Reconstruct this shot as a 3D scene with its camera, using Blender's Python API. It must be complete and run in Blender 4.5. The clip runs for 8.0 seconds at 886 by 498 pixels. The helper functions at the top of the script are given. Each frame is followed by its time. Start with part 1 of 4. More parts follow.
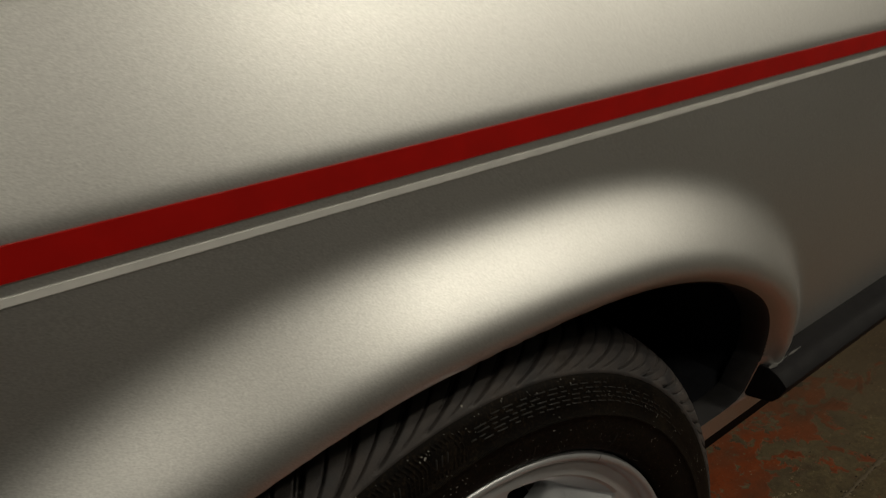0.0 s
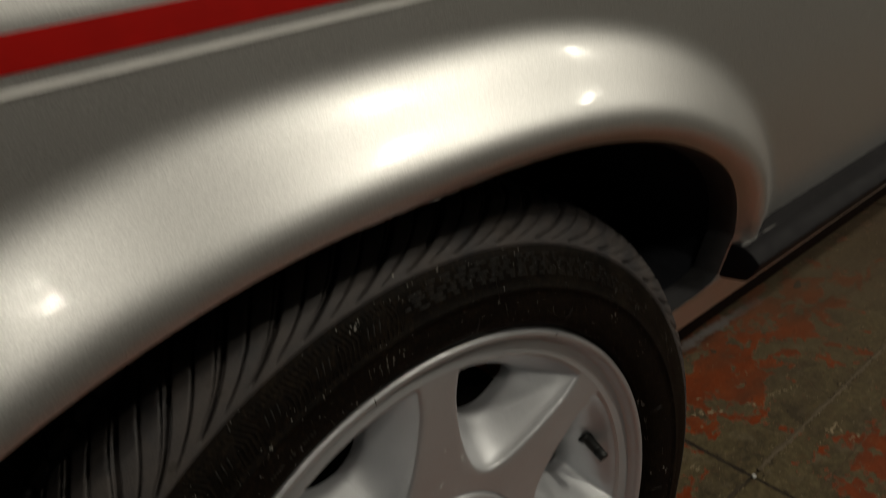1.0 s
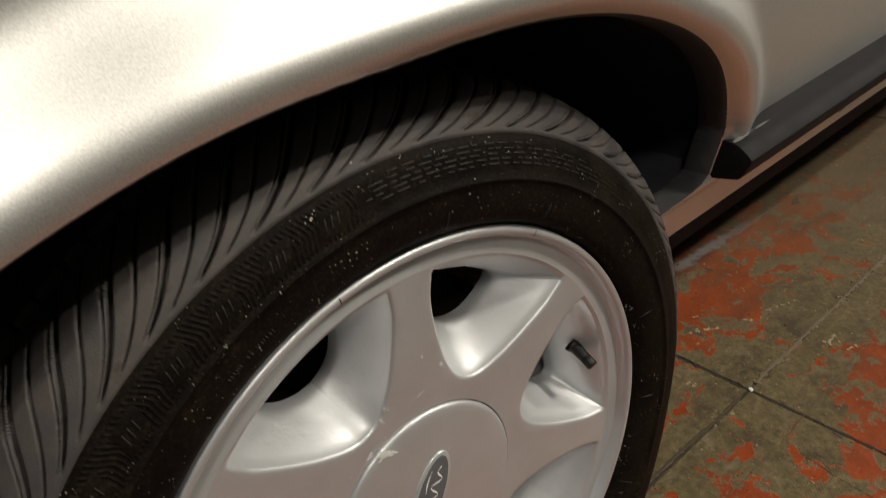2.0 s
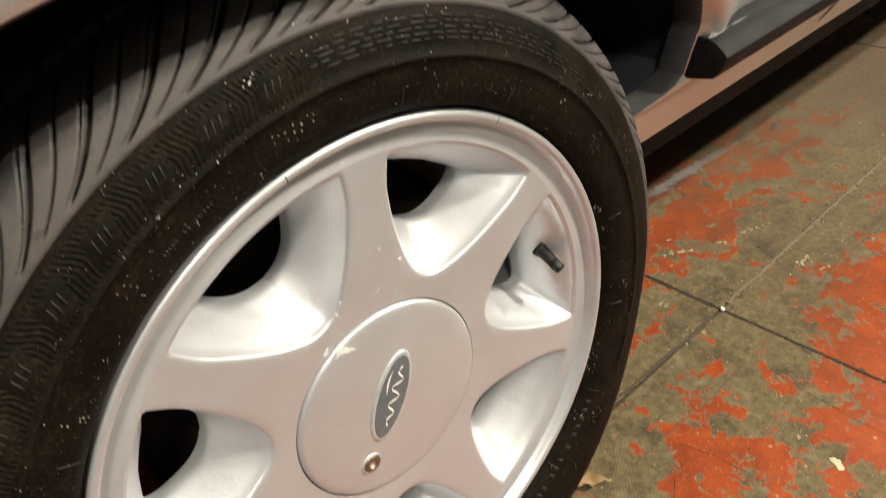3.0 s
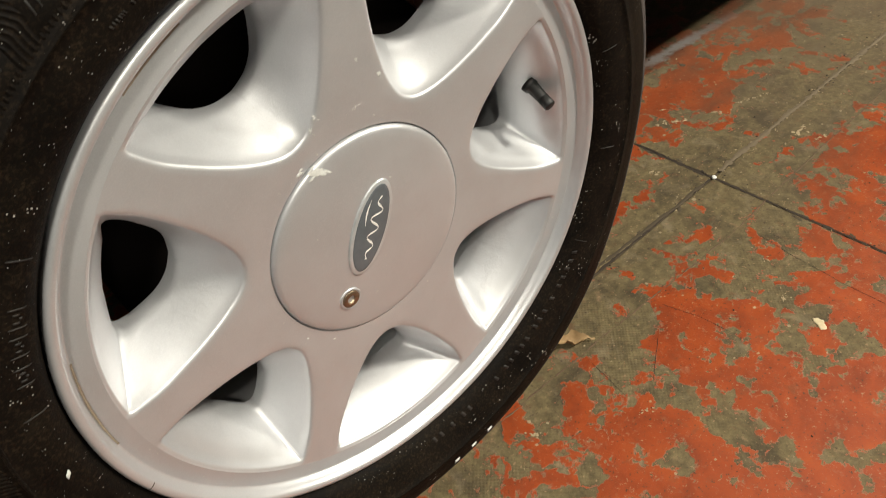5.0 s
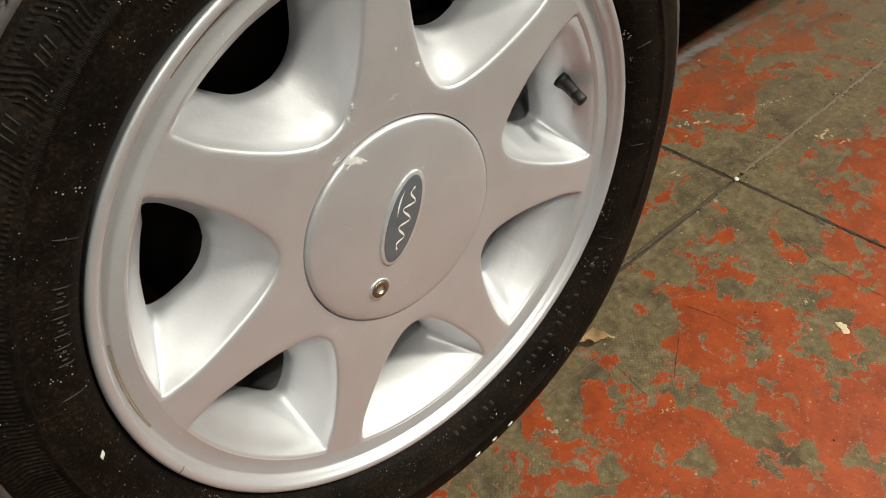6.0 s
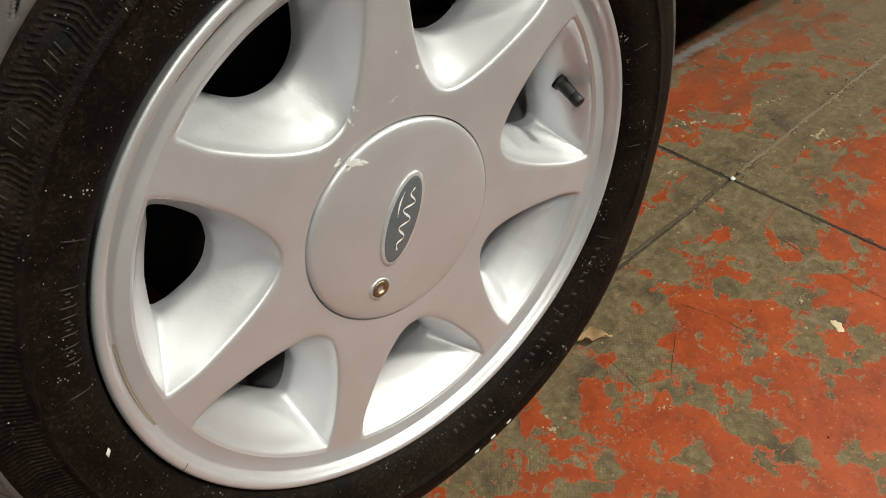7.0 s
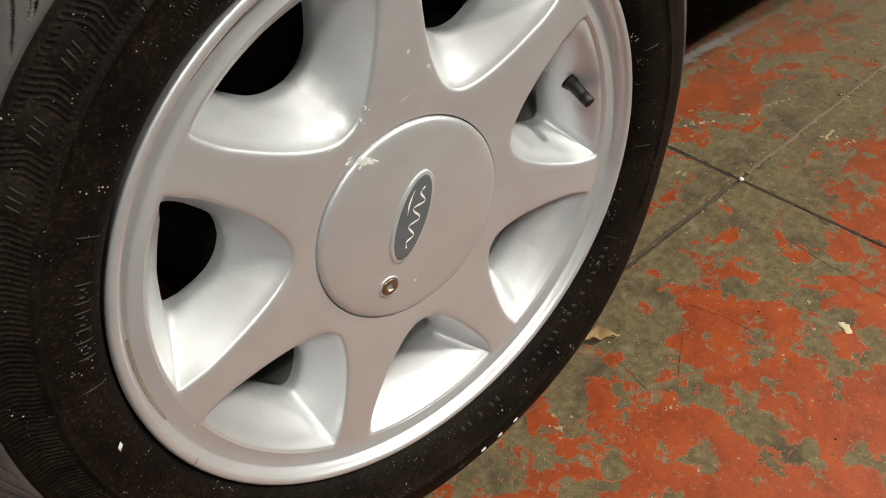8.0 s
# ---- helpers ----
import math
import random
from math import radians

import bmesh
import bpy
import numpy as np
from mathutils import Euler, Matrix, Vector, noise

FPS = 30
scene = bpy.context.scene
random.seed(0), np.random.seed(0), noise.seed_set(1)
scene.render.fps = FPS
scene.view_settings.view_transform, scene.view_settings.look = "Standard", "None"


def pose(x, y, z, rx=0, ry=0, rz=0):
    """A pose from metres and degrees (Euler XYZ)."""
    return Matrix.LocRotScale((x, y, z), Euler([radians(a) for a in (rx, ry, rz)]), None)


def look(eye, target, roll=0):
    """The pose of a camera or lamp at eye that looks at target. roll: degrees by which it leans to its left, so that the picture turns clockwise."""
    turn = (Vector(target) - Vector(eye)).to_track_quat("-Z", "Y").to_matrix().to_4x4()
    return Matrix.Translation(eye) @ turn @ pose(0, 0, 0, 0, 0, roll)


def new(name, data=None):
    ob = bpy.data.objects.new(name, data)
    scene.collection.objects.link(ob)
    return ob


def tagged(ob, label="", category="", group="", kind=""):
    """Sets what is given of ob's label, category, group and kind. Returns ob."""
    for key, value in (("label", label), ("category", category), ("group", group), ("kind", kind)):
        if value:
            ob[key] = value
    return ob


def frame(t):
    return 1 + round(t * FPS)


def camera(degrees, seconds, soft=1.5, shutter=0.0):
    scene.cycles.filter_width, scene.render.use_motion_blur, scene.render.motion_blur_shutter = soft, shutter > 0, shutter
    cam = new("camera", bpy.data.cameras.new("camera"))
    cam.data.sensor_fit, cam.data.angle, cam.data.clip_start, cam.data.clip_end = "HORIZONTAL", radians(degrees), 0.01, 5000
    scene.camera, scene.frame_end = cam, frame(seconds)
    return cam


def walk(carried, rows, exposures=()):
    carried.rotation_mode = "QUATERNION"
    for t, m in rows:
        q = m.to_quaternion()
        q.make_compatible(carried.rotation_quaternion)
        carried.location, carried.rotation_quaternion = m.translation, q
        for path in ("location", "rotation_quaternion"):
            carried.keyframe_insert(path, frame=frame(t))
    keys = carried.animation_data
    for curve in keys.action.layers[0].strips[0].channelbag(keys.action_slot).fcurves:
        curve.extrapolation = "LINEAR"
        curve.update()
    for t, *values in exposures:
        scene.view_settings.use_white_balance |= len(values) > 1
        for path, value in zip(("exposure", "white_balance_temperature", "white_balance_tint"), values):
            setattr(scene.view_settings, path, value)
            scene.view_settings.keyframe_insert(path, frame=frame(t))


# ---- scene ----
LENS = 62.35
cam = camera(LENS, 8.0, soft=0.95, shutter=0.6)
PATH = [
    (0.00, pose(-0.2199, -0.2743, 0.7885, 67.742, 3.408, -38.944)),
    (0.50, pose(-0.1972, -0.2866, 0.7683, 67.327, 6.105, -38.960)),
    (1.00, pose(-0.1876, -0.3022, 0.7373, 63.414, 7.043, -39.447)),
    (1.50, pose(-0.1792, -0.2987, 0.7018, 60.646, 8.586, -39.947)),
    (1.70, pose(-0.1753, -0.3013, 0.7007, 60.087, 8.940, -40.045)),
    (2.80, pose(-0.1678, -0.3062, 0.6617, 55.577, 8.310, -41.511)),
    (3.00, pose(-0.1668, -0.3096, 0.6530, 54.748, 8.298, -41.716)),
    (3.50, pose(-0.1665, -0.3120, 0.6334, 50.856, 8.008, -42.016)),
    (4.00, pose(-0.1616, -0.3155, 0.6151, 48.266, 7.204, -43.184)),
    (4.50, pose(-0.1669, -0.3204, 0.6054, 48.193, 8.107, -42.310)),
    (5.00, pose(-0.1761, -0.3148, 0.5995, 47.114, 7.184, -41.994)),
    (5.20, pose(-0.1799, -0.3142, 0.5974, 46.923, 7.028, -41.657)),
    (6.30, pose(-0.1926, -0.3050, 0.5990, 47.303, 6.513, -40.543)),
    (6.50, pose(-0.1937, -0.3062, 0.6022, 47.281, 6.688, -40.546)),
    (7.00, pose(-0.1930, -0.3092, 0.6034, 47.046, 6.463, -40.806)),
    (7.50, pose(-0.1934, -0.3101, 0.6061, 47.087, 6.365, -40.470)),
    (8.00, pose(-0.1952, -0.3089, 0.6056, 46.941, 6.451, -40.131)),
]
LIGHT_STEPS = [
    (0.0, -3.45, 6900, 8), (0.5, -3.32, 6900, 8), (1.0, -3.25, 6700, 9), (1.5, -2.97, 6400, 10), (1.7, -2.55, 6500, 10), (2.8, -0.80, 6800, 10),
    (3.2, -0.72, 6800, 10), (4.2, -0.98, 6650, 10), (5.0, -1.07, 6650, 9), (6.3, -1.15, 6400, 8), (8.0, -1.15, 6350, 8),
]
walk(cam, PATH, LIGHT_STEPS)

# ------------------------------------------------------------------ light
world = bpy.data.worlds.new("garage_air")
world.use_nodes = True
world.node_tree.nodes["Background"].inputs[0].default_value = (0.9, 0.95, 1.0, 1)
world.node_tree.nodes["Background"].inputs[1].default_value = 0.0
scene.world = world

HUB = 0.290          # height of the hub over the floor
CEIL = 2.95
LAMP_Z = 2.42


def area_lamp(name, place, target, size_x, size_y, watts, colour):
    lamp = bpy.data.lights.new(name, "AREA")
    lamp.shape, lamp.size, lamp.size_y = "RECTANGLE", size_x, size_y
    lamp.energy, lamp.color = watts, colour
    ob = new(name, lamp)
    ob.matrix_world = look(place, target)
    return ob


WARM = (1.0, 0.95, 0.83)
COOL = (0.90, 0.96, 1.0)
LAMPS = [(1.40, -1.62, 245), (-0.90, -1.62, 112), (3.70, -1.62, 275)]
TUBE, TWIN = 0.24, 0.11          # length of a lamp, and half the distance within a pair
# cool fill from the left, in an unseen doorway added to the west wall
DOOR_Y, DOOR_W, DOOR_H = -1.75, 2.3, 2.1
area_lamp("west_fill", (-3.18, DOOR_Y, DOOR_H / 2), (0.0, DOOR_Y, DOOR_H / 2), DOOR_W, DOOR_H, 10, COOL)
for lx, ly, watts in LAMPS:
    # pairs of bare lamps shine down, and up on the ceiling
    for dy in (-TWIN, TWIN):
        area_lamp("strip_light", (lx, ly + dy, LAMP_Z), (lx, ly + dy, 0), TUBE, 0.09, watts / 2, WARM)
    area_lamp("strip_light", (lx, ly, LAMP_Z + 0.09), (lx, ly, CEIL), TUBE, 0.2, watts * 0.10, WARM)


# -------------------------------------------------------------- materials
def material(name, colour, rough=0.5, metal=0.0):
    m = bpy.data.materials.new(name)
    m.use_nodes = True
    b = m.node_tree.nodes["Principled BSDF"]
    b.inputs["Base Color"].default_value = (*colour, 1)
    b.inputs["Roughness"].default_value = rough
    b.inputs["Metallic"].default_value = metal
    return m, m.node_tree.nodes, m.node_tree.links, b


def coords(nodes, links, which="Object", scale=(1, 1, 1)):
    c = nodes.new("ShaderNodeTexCoord")
    mp = nodes.new("ShaderNodeMapping")
    mp.inputs["Scale"].default_value = scale
    links.new(c.outputs[which], mp.inputs["Vector"])
    return mp.outputs["Vector"]


def noise_tex(nodes, links, vec, scale, detail=4.0, rough=0.55, distort=0.0):
    n = nodes.new("ShaderNodeTexNoise")
    n.inputs["Scale"].default_value = scale
    n.inputs["Detail"].default_value = detail
    n.inputs["Roughness"].default_value = rough
    n.inputs["Distortion"].default_value = distort
    links.new(vec, n.inputs["Vector"])
    return n.outputs["Fac"]


def ramp(nodes, links, fac, stops):
    r = nodes.new("ShaderNodeValToRGB")
    el = r.color_ramp.elements
    while len(el) < len(stops):
        el.new(0.5)
    for e, (pos, col) in zip(el, stops):
        e.position = pos
        e.color = (*col, 1) if isinstance(col, tuple) else (col, col, col, 1)
    links.new(fac, r.inputs["Fac"])
    return r.outputs["Color"]


def maths(nodes, links, op, a, b=None, clamp=False):
    n = nodes.new("ShaderNodeMath")
    n.operation, n.use_clamp = op, clamp
    for i, v in enumerate((a, b)):
        if v is None:
            continue
        if isinstance(v, (int, float)):
            n.inputs[i].default_value = v
        else:
            links.new(v, n.inputs[i])
    return n.outputs[0]


def mix(nodes, links, fac, a, b):
    n = nodes.new("ShaderNodeMix")
    n.data_type = "RGBA"
    for sock, v in ((n.inputs["Factor"], fac), (n.inputs["A"], a), (n.inputs["B"], b)):
        if isinstance(v, tuple):
            sock.default_value = (*v, 1)
        elif isinstance(v, (int, float)):
            sock.default_value = v
        else:
            links.new(v, sock)
    return n.outputs["Result"]


def bump(nodes, links, b, height, strength, distance):
    n = nodes.new("ShaderNodeBump")
    n.inputs["Strength"].default_value = strength
    n.inputs["Distance"].default_value = distance
    links.new(height, n.inputs["Height"])
    links.new(n.outputs["Normal"], b.inputs["Normal"])
    return n


def make_paint():
    m, nd, lk, b = material("silver_metallic_paint", (0.78, 0.77, 0.75), 0.40, 0.97)
    v = coords(nd, lk)
    flake = noise_tex(nd, lk, v, 1350, 2.0, 0.7)
    lk.new(ramp(nd, lk, flake, [(0.32, (0.65, 0.645, 0.63)), (0.68, (0.85, 0.845, 0.83))]), b.inputs["Base Color"])
    haze = noise_tex(nd, lk, v, 9, 5.0, 0.6)
    lk.new(ramp(nd, lk, haze, [(0.3, 0.44), (0.75, 0.49)]), b.inputs["Roughness"])
    # dried polish and dust left in the clear coat
    film = noise_tex(nd, lk, v, 46, 7.0, 0.76, 0.8)
    lk.new(ramp(nd, lk, film, [(0.46, 0.06), (0.68, 0.30)]), b.inputs["Coat Roughness"])
    b.inputs["Coat Weight"].default_value = 0.5
    b.inputs["Coat IOR"].default_value = 1.33
    bump(nd, lk, b, flake, 0.10, 0.0004)
    return m


def make_vinyl(name, colour):
    m, nd, lk, b = material(name, colour, 0.5)
    v = coords(nd, lk)
    n = noise_tex(nd, lk, v, 55, 4.0)
    dark = tuple(c * 0.86 for c in colour)
    lk.new(ramp(nd, lk, n, [(0.35, dark), (0.7, colour)]), b.inputs["Base Color"])
    b.inputs["Specular IOR Level"].default_value = 0.35
    return m


def make_alloy():
    m, nd, lk, b = material("silver_wheel_lacquer", (0.58, 0.60, 0.60), 0.36, 0.60)
    v = coords(nd, lk)
    fine = noise_tex(nd, lk, v, 1500, 2.0, 0.6)
    broad = noise_tex(nd, lk, v, 26, 5.0, 0.6)
    speck = noise_tex(nd, lk, v, 330, 2.0, 0.4)
    base = ramp(nd, lk, broad, [(0.3, (0.555, 0.565, 0.585)), (0.7, (0.615, 0.625, 0.648))])
    base = mix(nd, lk, ramp(nd, lk, fine, [(0.40, 0.0), (0.70, 0.42)]), base, (0.70, 0.71, 0.725))
    dirt = ramp(nd, lk, speck, [(0.78, 0.0), (0.84, 0.2)])
    lk.new(mix(nd, lk, dirt, base, (0.30, 0.27, 0.23)), b.inputs["Base Color"])
    # the pockets keep their rough casting skin under thin lacquer
    sp = nd.new("ShaderNodeSeparateXYZ")
    lk.new(v, sp.inputs[0])
    deep = maths(nd, lk, "MULTIPLY", maths(nd, lk, "SUBTRACT", sp.outputs[1], 0.010), 80.0, True)
    smooth = ramp(nd, lk, broad, [(0.3, 0.40), (0.7, 0.46)])
    lk.new(maths(nd, lk, "ADD", smooth, maths(nd, lk, "MULTIPLY", deep, 0.10)), b.inputs["Roughness"])
    b.inputs["Coat Weight"].default_value = 0.22
    lk.new(maths(nd, lk, "ADD", 0.28, maths(nd, lk, "MULTIPLY", deep, 0.15)), b.inputs["Coat Roughness"])
    skin = maths(nd, lk, "MULTIPLY", noise_tex(nd, lk, v, 130, 5.0, 0.6, 0.3), maths(nd, lk, "MULTIPLY", deep, 1.6))
    bump(nd, lk, b, maths(nd, lk, "ADD", maths(nd, lk, "MULTIPLY", fine, 0.08), skin), 0.35, 0.0007)
    return m


def make_rubber(name, colour, hatch, spotted=0.49):
    """Rubber; hatch: a ring of fine teeth on the sidewall, by the UV map (arc length, radius)."""
    m, nd, lk, b = material(name, colour, 0.62)
    b.inputs["Specular IOR Level"].default_value = 0.07 if hatch else 0.4
    v = coords(nd, lk)
    dust = noise_tex(nd, lk, v, 34, 6.0, 0.65)
    fine = noise_tex(nd, lk, v, 900, 3.0, 0.6)
    worn = ramp(nd, lk, dust, [(0.35, colour), (0.62, (colour[0] * 1.9 + 0.002, colour[1] * 1.7 + 0.0015, colour[2] * 1.5 + 0.001)), (0.80, (0.022, 0.018, 0.012))])
    if hatch:
        # brown brake dust and dried mud in the skin of the sidewall
        mud = noise_tex(nd, lk, v, 480, 4.0, 0.7, 0.3)
        lie = maths(nd, lk, "MULTIPLY", ramp(nd, lk, mud, [(0.50, 0.0), (0.64, 0.85)]), ramp(nd, lk, dust, [(0.32, 0.25), (0.58, 1.0)]))
        worn = mix(nd, lk, lie, worn, (0.027, 0.0185, 0.0115))
    spots = nd.new("ShaderNodeTexVoronoi")
    spots.inputs["Scale"].default_value = 400 if hatch else 150
    lk.new(v, spots.inputs["Vector"])
    size = noise_tex(nd, lk, v, 60, 2.0)
    lim = maths(nd, lk, "MULTIPLY", maths(nd, lk, "SUBTRACT", size, spotted, True), 1.0)
    on = maths(nd, lk, "LESS_THAN", spots.outputs["Distance"], lim)
    lk.new(mix(nd, lk, on, worn, (0.42, 0.40, 0.36)), b.inputs["Base Color"])
    lk.new(ramp(nd, lk, dust, [(0.3, 0.5), (0.7, 0.72)]), b.inputs["Roughness"])
    height = maths(nd, lk, "MULTIPLY", fine, 0.22)
    if hatch:
        uv = nd.new("ShaderNodeUVMap")
        uv.uv_map = "side"
        sp = nd.new("ShaderNodeSeparateXYZ")
        lk.new(uv.outputs["UV"], sp.inputs[0])
        comb = maths(nd, lk, "SINE", maths(nd, lk, "MULTIPLY", sp.outputs[0], 2 * math.pi / 0.0010))
        ring = maths(nd, lk, "MULTIPLY", maths(nd, lk, "GREATER_THAN", sp.outputs[1], 0.2336), maths(nd, lk, "LESS_THAN", sp.outputs[1], 0.2358))
        height = maths(nd, lk, "ADD", height, maths(nd, lk, "MULTIPLY", maths(nd, lk, "MULTIPLY", comb, ring), 0.14))
    bump(nd, lk, b, height, 1.0, 0.0008)
    return m


def make_black_plastic(name, colour, rough):
    m, nd, lk, b = material(name, colour, rough)
    v = coords(nd, lk)
    n = noise_tex(nd, lk, v, 45, 6.0, 0.6)
    lk.new(ramp(nd, lk, n, [(0.35, colour), (0.75, tuple(c * 1.8 for c in colour))]), b.inputs["Base Color"])
    lk.new(ramp(nd, lk, n, [(0.3, rough - 0.08), (0.7, rough + 0.1)]), b.inputs["Roughness"])
    bump(nd, lk, b, noise_tex(nd, lk, v, 700, 2.0), 0.25, 0.0005)
    return m


JOINT_X, JOINT_Y, SLAB = 0.515, 0.055, 0.90


def make_floor():
    m, nd, lk, b = material("chipped_red_floor_paint", (0.4, 0.07, 0.03), 0.5)
    geo = nd.new("ShaderNodeNewGeometry")
    v = geo.outputs["Position"]
    sp = nd.new("ShaderNodeSeparateXYZ")
    lk.new(v, sp.inputs[0])
    big = noise_tex(nd, lk, v, 7.0, 3.0, 0.5, 0.3)
    mid = noise_tex(nd, lk, v, 27, 5.0, 0.62, 0.5)
    patch = noise_tex(nd, lk, v, 25, 2.5, 0.5, 0.25)
    small = noise_tex(nd, lk, v, 95, 4.0, 0.65, 0.3)
    grain = noise_tex(nd, lk, v, 600, 4.0, 0.65)
    # wear is stronger beside the joints
    near_y = maths(nd, lk, "ABSOLUTE", maths(nd, lk, "SUBTRACT", sp.outputs[1], JOINT_Y))
    near_x = maths(nd, lk, "ABSOLUTE", maths(nd, lk, "SUBTRACT", sp.outputs[0], JOINT_X))
    wear_y = maths(nd, lk, "MULTIPLY", maths(nd, lk, "SUBTRACT", 1.0, maths(nd, lk, "MULTIPLY", near_y, 9.0), True), 0.135)
    wear_x = maths(nd, lk, "MULTIPLY", maths(nd, lk, "SUBTRACT", 1.0, maths(nd, lk, "MULTIPLY", near_x, 14.0), True), 0.03)
    total = maths(nd, lk, "ADD", maths(nd, lk, "MULTIPLY", big, 0.35), maths(nd, lk, "MULTIPLY", patch, 0.46))
    total = maths(nd, lk, "ADD", total, maths(nd, lk, "MULTIPLY", small, 0.27))
    total = maths(nd, lk, "ADD", total, maths(nd, lk, "ADD", wear_y, wear_x))
    # the paint ends where the traffic turns
    wear_far = maths(nd, lk, "MULTIPLY", maths(nd, lk, "SUBTRACT", maths(nd, lk, "ADD", sp.outputs[0], maths(nd, lk, "MULTIPLY", sp.outputs[1], 0.25)), 0.94), 7.0, True)
    total = maths(nd, lk, "ADD", total, maths(nd, lk, "MULTIPLY", wear_far, 0.085))
    bare = ramp(nd, lk, total, [(0.573, 0.0), (0.580, 1.0)])
    edge = ramp(nd, lk, total, [(0.565, 0.0), (0.573, 1.0), (0.581, 0.0)])
    red = ramp(nd, lk, mid, [(0.25, (0.185, 0.026, 0.003)), (0.55, (0.310, 0.047, 0.005)), (0.8, (0.38, 0.072, 0.008))])
    red = mix(nd, lk, ramp(nd, lk, small, [(0.60, 0.0), (0.8, 0.55)]), red, (0.30, 0.16, 0.09))
    grey = ramp(nd, lk, small, [(0.3, (0.070, 0.055, 0.025)), (0.7, (0.180, 0.142, 0.068))])
    soot = noise_tex(nd, lk, v, 19, 7.0, 0.68, 0.4)
    grey = mix(nd, lk, ramp(nd, lk, soot, [(0.50, 0.0), (0.66, 0.75)]), grey, (0.032, 0.025, 0.014))
    powder = noise_tex(nd, lk, v, 31, 7.0, 0.70, 0.6)
    grey = mix(nd, lk, ramp(nd, lk, powder, [(0.54, 0.0), (0.70, 0.6)]), grey, (0.23, 0.185, 0.120))
    pale = noise_tex(nd, lk, v, 38, 5.0, 0.7)
    both = mix(nd, lk, bare, red, grey)
    both = mix(nd, lk, maths(nd, lk, "MULTIPLY", edge, 0.45), both, (0.30, 0.22, 0.15))
    both = mix(nd, lk, ramp(nd, lk, pale, [(0.68, 0.0), (0.75, 0.7)]), both, (0.36, 0.29, 0.18))
    dirt = noise_tex(nd, lk, v, 3.1, 5.0, 0.6)
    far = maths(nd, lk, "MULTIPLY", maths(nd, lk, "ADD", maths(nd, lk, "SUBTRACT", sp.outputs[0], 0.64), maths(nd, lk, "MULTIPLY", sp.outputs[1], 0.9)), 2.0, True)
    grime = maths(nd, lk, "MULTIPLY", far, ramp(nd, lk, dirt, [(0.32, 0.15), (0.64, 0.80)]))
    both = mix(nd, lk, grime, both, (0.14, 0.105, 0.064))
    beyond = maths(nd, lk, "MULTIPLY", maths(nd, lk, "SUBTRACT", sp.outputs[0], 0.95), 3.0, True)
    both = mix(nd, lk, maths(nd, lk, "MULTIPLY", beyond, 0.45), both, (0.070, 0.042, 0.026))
    both = mix(nd, lk, maths(nd, lk, "MULTIPLY", grain, 0.30), both, (0.10, 0.07, 0.05))
    pits = noise_tex(nd, lk, v, 210, 4.0, 0.72)
    both = mix(nd, lk, ramp(nd, lk, pits, [(0.60, 0.0), (0.66, 0.85)]), both, (0.055, 0.035, 0.022))
    both = mix(nd, lk, ramp(nd, lk, pits, [(0.34, 0.75), (0.39, 0.0)]), both, (0.30, 0.19, 0.11))
    blotch = noise_tex(nd, lk, v, 60, 6.0, 0.7, 0.4)
    both = mix(nd, lk, ramp(nd, lk, blotch, [(0.56, 0.0), (0.72, 0.6)]), both, (0.13, 0.062, 0.030))
    chalk = noise_tex(nd, lk, v, 48, 6.0, 0.72, 0.2)
    both = mix(nd, lk, ramp(nd, lk, chalk, [(0.60, 0.0), (0.74, 0.5)]), both, (0.33, 0.20, 0.12))
    scuffs = nd.new("ShaderNodeTexVoronoi")
    scuffs.inputs["Scale"].default_value = 85
    lk.new(v, scuffs.inputs["Vector"])
    dot = maths(nd, lk, "LESS_THAN", scuffs.outputs["Distance"], maths(nd, lk, "MULTIPLY", maths(nd, lk, "SUBTRACT", mid, 0.50, True), 1.1))
    both = mix(nd, lk, maths(nd, lk, "MULTIPLY", dot, 0.7), both, (0.34, 0.27, 0.17))
    # greasy smudges trodden along the bay
    wide = nd.new("ShaderNodeMapping")
    wide.inputs["Scale"].default_value = (5.0, 15.0, 5.0)
    lk.new(v, wide.inputs["Vector"])
    smudge = ramp(nd, lk, noise_tex(nd, lk, wide.outputs["Vector"], 1.0, 6.0, 0.62, 0.5), [(0.46, 0.0), (0.68, 0.62)])
    trodden = maths(nd, lk, "MULTIPLY", maths(nd, lk, "SUBTRACT", sp.outputs[0], 0.42), 3.0, True)
    both = mix(nd, lk, maths(nd, lk, "MULTIPLY", smudge, trodden), both, (0.085, 0.060, 0.038))
    # pale cement streak along the line of the sill
    mid_line = maths(nd, lk, "SUBTRACT", 0.283, maths(nd, lk, "MULTIPLY", maths(nd, lk, "SUBTRACT", sp.outputs[0], 0.75), 0.07))
    off = maths(nd, lk, "ABSOLUTE", maths(nd, lk, "SUBTRACT", sp.outputs[1], mid_line))
    streak_m = maths(nd, lk, "SUBTRACT", maths(nd, lk, "MULTIPLY", maths(nd, lk, "ADD", maths(nd, lk, "MULTIPLY", mid, 0.5), maths(nd, lk, "MULTIPLY", small, 0.5)), 2.0), maths(nd, lk, "MULTIPLY", off, 46.0))
    span = maths(nd, lk, "MULTIPLY", maths(nd, lk, "SUBTRACT", sp.outputs[0], 0.64), 14.0, True)
    span = maths(nd, lk, "MULTIPLY", span, maths(nd, lk, "MULTIPLY", maths(nd, lk, "SUBTRACT", 0.93, sp.outputs[0]), 7.0, True))
